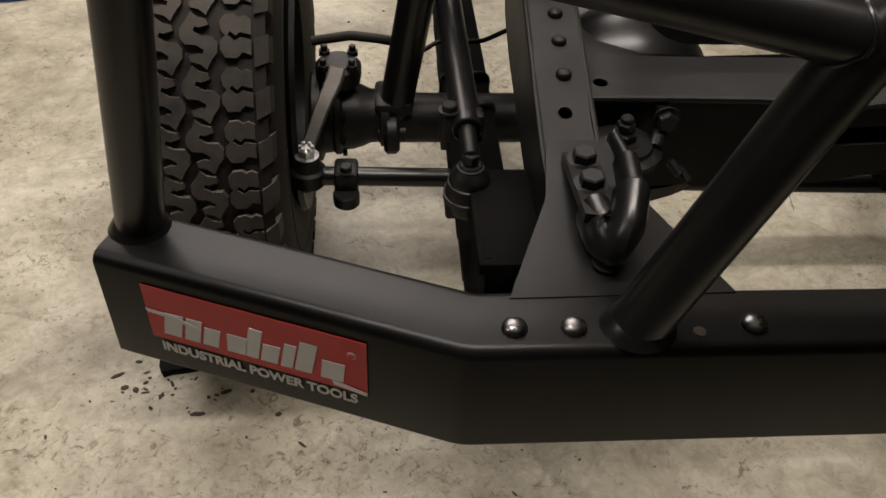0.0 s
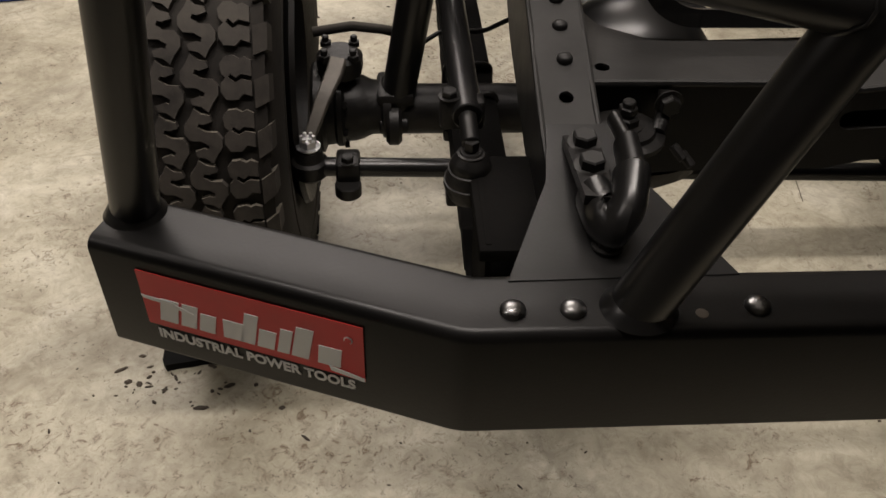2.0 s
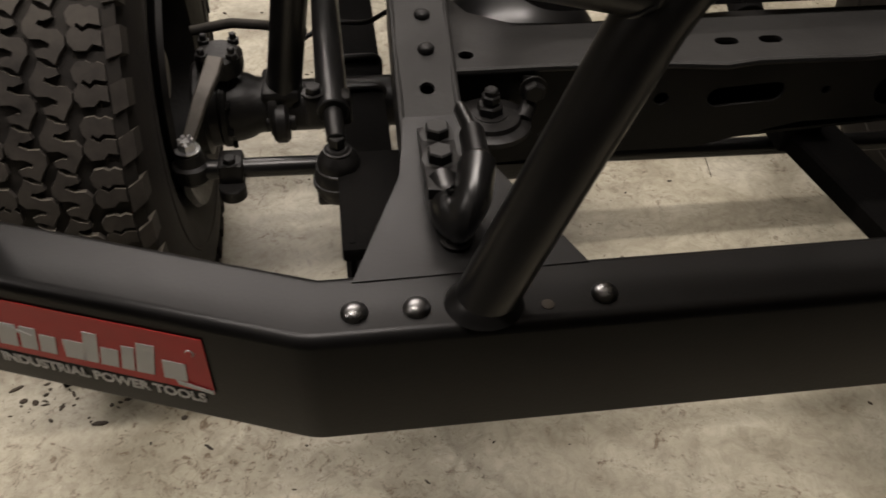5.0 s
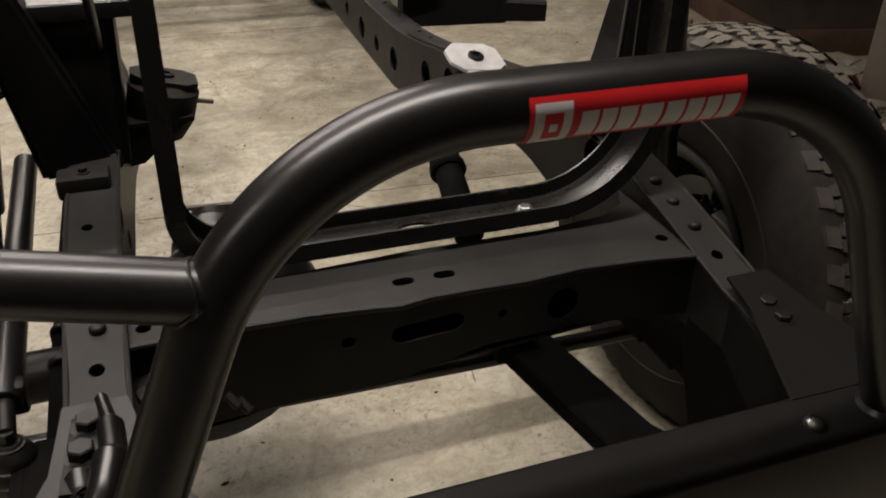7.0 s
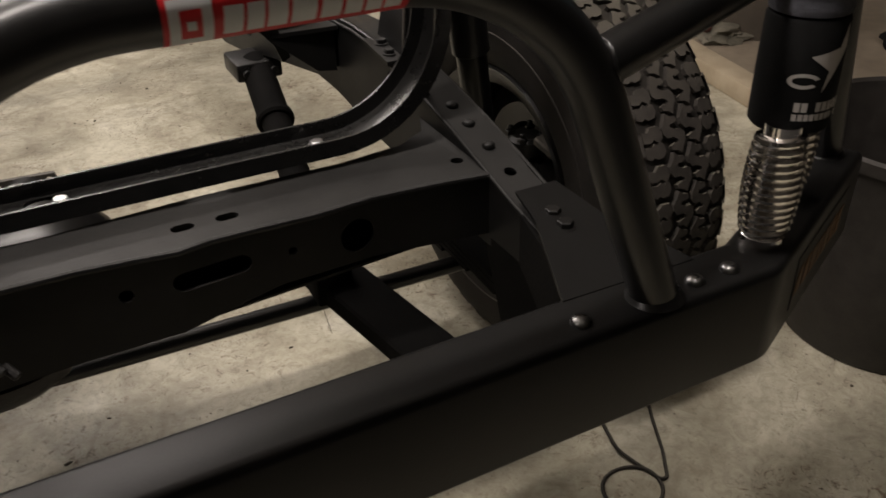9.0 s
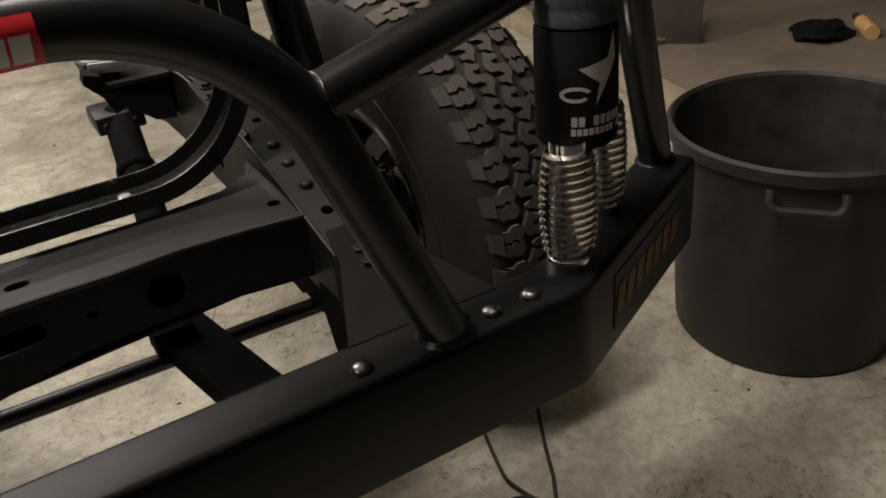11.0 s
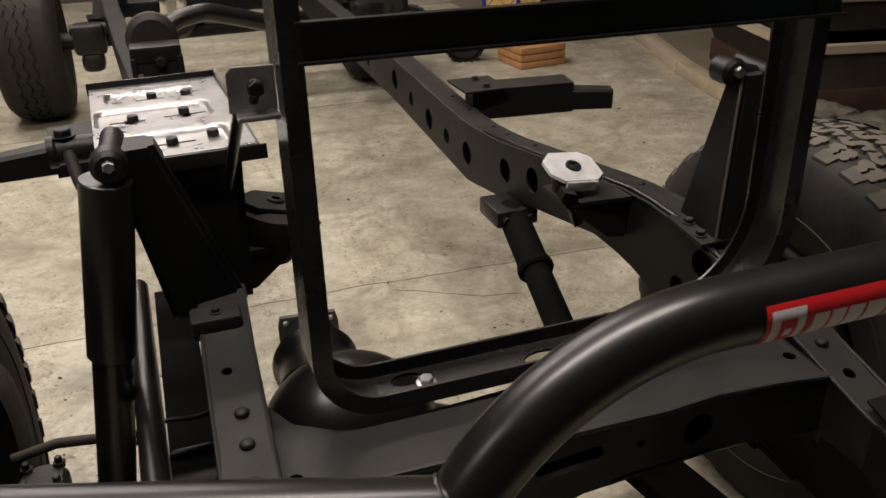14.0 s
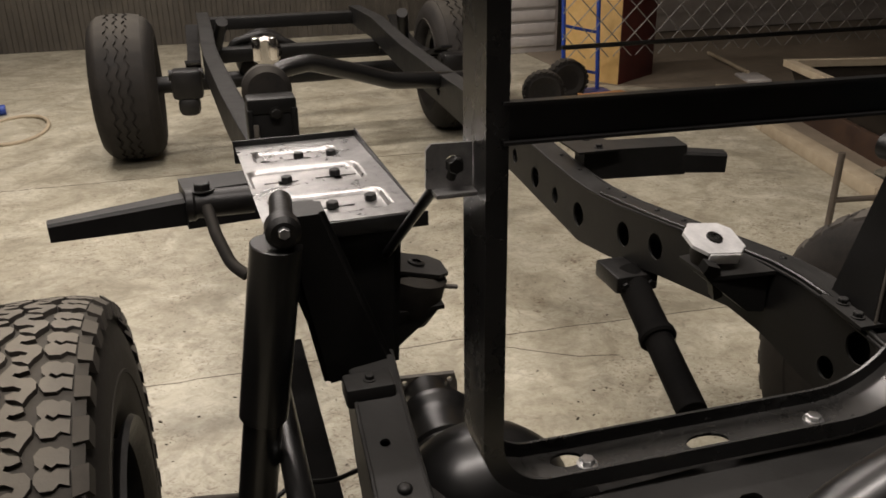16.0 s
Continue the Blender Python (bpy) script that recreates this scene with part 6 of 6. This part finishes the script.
def right_side():
    # timber edge that runs along the slab
    t = thing("timber_edge", "grubby pale timber edge boards along the slab", "timber")
    line = [(2.04, 1.2), (2.32, 2.6), (2.57, 3.8), (2.86, 4.75)]
    for (ax, ay), (cx, cy) in zip(line, line[1:]):
        b = bmesh.new()
        n = math.hypot(cx - ax, cy - ay)
        turn = at(ax, ay, 0) @ Matrix.Rotation(math.atan2(cy - ay, cx - ax), 4, "Z")
        box(b, 0.003, n - 0.003, -0.05, 0.05, 0, 0.07, 0.006, turn)
        part("board", b, KERB, t)
    t = thing("steel_bin", "large dark steel skip bin with rusty lower edge", "skip bin", (3.12, 3.45, 0))
    t.rotation_euler = (0, 0, radians(-13))
    b = bmesh.new()
    x0, x1, y0, y1 = -0.42, 0.9, -0.75, 0.5
    lo = [b.verts.new(p) for p in ((x0 + 0.1, y0, 0.14), (x1, y0, 0.14), (x1, y1, 0.14), (x0 + 0.1, y1, 0.14))]
    hi = [b.verts.new(p) for p in ((x0, y0, 0.34), (x1, y0, 0.34), (x1, y1, 0.34), (x0, y1, 0.34))]
    for i in range(4):
        b.faces.new((lo[i], lo[(i + 1) % 4], hi[(i + 1) % 4], hi[i]))
    b.faces.new(lo)
    bmesh.ops.solidify(b, geom=b.faces[:], thickness=0.02)
    part("bin_shell", b, SKIP, t)
    b = bmesh.new()
    sweep(b, [(x0, y0, 0.34), (x1, y0, 0.34), (x1, y1, 0.34), (x0, y1, 0.34)], [(0.025, -0.02), (0.025, 0.02), (-0.025, 0.02), (-0.025, -0.02)], closed=True)
    part("rim", b, KERB, t, "pale worn rim")
    b = bmesh.new()
    box(b, x0 + 0.08, x1, y0 - 0.01, y1 + 0.01, 0.0, 0.14, 0.01)
    part("skid_base", b, RUST, t, "rusty skid base")
    # a leaning board and rags between the skip and the timber
    t = thing("plywood_sheet", "weathered plywood sheet leaning behind the tyre", "board", (2.56, 1.92, 0))
    t.rotation_euler = (radians(-10), 0, radians(-48))
    b = bmesh.new()
    box(b, -0.16, 0.16, -0.009, 0.009, 0, 0.55, 0.002)
    part("sheet", b, BOARD, t)
    random.seed(7)
    for x, y, r in ((2.62, 2.72, 0.14), (2.66, 2.36, 0.12), (2.5, 2.02, 0.1), (2.76, 2.5, 0.12)):
        q = thing("rag_bundle", "dusty crumpled rag bundle on the floor", "rag", (x, y, 0), group="rags by the timber")
        b = bmesh.new()
        bmesh.ops.create_icosphere(b, subdivisions=4, radius=r)
        for v in b.verts:
            k = 1 + 0.45 * noise.noise(v.co * 12 + Vector((x * 7, y, 0))) + 0.25 * noise.noise(v.co * 34)
            v.co = Vector((v.co.x * k * 1.25, v.co.y * k * 1.25, max(0, v.co.z * k * 0.4 + r * 0.22)))
        part("rag", b, ROCK, q)
    b = bmesh.new()
    m = at(2.40, 2.02, 0.105) @ Matrix.Rotation(1.2, 4, "X") @ Matrix.Rotation(0.4, 4, "Y")
    sweep(b, [m @ Vector((0.06 * math.cos(a), 0.06 * math.sin(a), 0)) for a in np.linspace(0, 2 * math.pi, 24, endpoint=False)], circle(0.008, 8), up=m.to_3x3() @ Vector((0, 0, 1)), closed=True)
    tagged(part("hose_ring", b, MAROON), "red rubber hose ring against the rags", "hose")
    # small steel stand beside the tyre
    t = thing("steel_stand", "small rusty steel stand on the floor", "stand", (1.69, 2.21, 0))
    b = bmesh.new()
    rod(b, (0, 0, 0.005), (0.01, 0, 0.40), 0.013, 10)
    box(b, -0.045, 0.045, -0.045, 0.045, 0, 0.008, 0.001)
    part("post", b, SKIP, t)
    b = bmesh.new()
    rod(b, (0, 0, 0.21), (0.18, -0.05, 0.22), 0.011, 10)
    part("arm", b, SKIP, t)
    # a long-handled shovel lying beyond the timber
    t = thing("shovel", "worn pale shovel lying on the floor by the fence", "shovel", (3.34, 5.08, 0.0))
    b = bmesh.new()
    rod(b, (0.02, 0.10, 0.035), (0.22, 0.95, 0.03), 0.016, 12)
    part("handle", b, KERB, t, "pale wooden handle")
    b = bmesh.new()
    box(b, -0.09, 0.09, -0.14, 0.14, 0.004, 0.03, 0.012, Matrix.Rotation(-0.23, 4, "Z"))
    part("blade", b, LOUVRE, t, "pale worn blade")
    # white scrap of paper
    b = bmesh.new()
    box(b, -0.03, 0.03, -0.02, 0.02, 0, 0.012, 0.002, at(1.22, 2.6, 0) @ Matrix.Rotation(0.4, 4, "Z"))
    tagged(part("paper_scrap", b, WHITE), "white scrap of paper on the floor", "scrap")
    # dark cloth and a yellow handled tool beyond the bin
    q = thing("work_glove", "dark crumpled work glove on the floor", "glove", (3.06, 1.52, 0))
    b = bmesh.new()
    bmesh.ops.create_icosphere(b, subdivisions=3, radius=0.1)
    for v in b.verts:
        k = 1 + 0.5 * noise.noise(v.co * 14)
        v.co = Vector((v.co.x * k * 1.3, v.co.y * k, max(0, v.co.z * k * 0.4 + 0.025)))
    part("glove", b, NEOPRENE, q)
    q = thing("spray_tool", "yellow handled tool lying on the floor", "tool", (3.14, 1.36, 0))
    b = bmesh.new()
    rod(b, (0, 0, 0.03), (0.10, 0.12, 0.03), 0.03, 14)
    part("handle", b, YELLOW, q)
    b = bmesh.new()
    rod(b, (0.10, 0.12, 0.03), (0.16, 0.19, 0.03), 0.016, 12)
    part("nose", b, MAROON, q)


right_side()


def dark_block():
    """A dark irregular block on the floor before the front tyre."""
    t = thing("dark_block", "dark irregular block on the floor before the front tyre", "chock", (-0.90, 0.54, 0))
    t.rotation_euler = (0, 0, 0.15)
    b = bmesh.new()
    bmesh.ops.create_grid(b, x_segments=14, y_segments=8, size=0.5)
    for v in b.verts:
        x, y = v.co.x * 0.17, v.co.y * 0.13
        k = noise.noise(Vector((x * 30, y * 30, 1.7)))
        v.co = Vector((x * (1 + 0.12 * k), y * (1 + 0.15 * k), 0.016 + 0.05 * max(0.0, y / 0.13 + 0.35) + 0.004 * k))
    top = bmesh.ops.extrude_face_region(b, geom=b.faces[:])
    for g in top["geom"]:
        if isinstance(g, bmesh.types.BMVert):
            g.co.z = 0.0
    part("block", b, NEOPRENE, t)
    random.seed(21)
    b = bmesh.new()
    for i in range(38):
        x, y = random.gauss(-0.96, 0.08), random.gauss(0.43, 0.03)
        r = random.choice((0.002, 0.003, 0.004, 0.006))
        q = bmesh.new()
        bmesh.ops.create_icosphere(q, subdivisions=1, radius=r)
        merge(b, q, at(x, y, r * 0.2) @ Matrix.Rotation(random.uniform(0, 6.28), 4, "Z") @ Matrix.Diagonal((random.uniform(0.8, 2.6), random.uniform(0.5, 1.0), 0.35, 1)))
    tagged(part("rubber_crumbs", b, GRIT, smooth=0), "black rubber crumbs scattered before the tyre", "crumbs", kind="stuff")


dark_block()


def litter():
    """Chips and crumbs of dirt scattered over the concrete."""
    random.seed(11)
    b = bmesh.new()
    for i in range(800):
        x, y = random.gauss(0.1, 1.1), random.gauss(1.3, 1.2)
        r = random.choice((0.001, 0.001, 0.0012, 0.0012, 0.0015, 0.0015, 0.002, 0.002, 0.002, 0.003, 0.003, 0.0045))
        m = at(x, y, r * 0.3) @ Matrix.Rotation(random.uniform(0, 6.28), 4, "Z") @ Matrix.Diagonal((random.uniform(0.6, 2.4), random.uniform(0.5, 1.1), 0.5, 1))
        t = bmesh.new()
        bmesh.ops.create_icosphere(t, subdivisions=1, radius=r)
        merge(b, t, m)
    tagged(part("floor_grit", b, GRIT, smooth=0), "dark grit and crumbs scattered on the floor", "grit", kind="stuff")


litter()
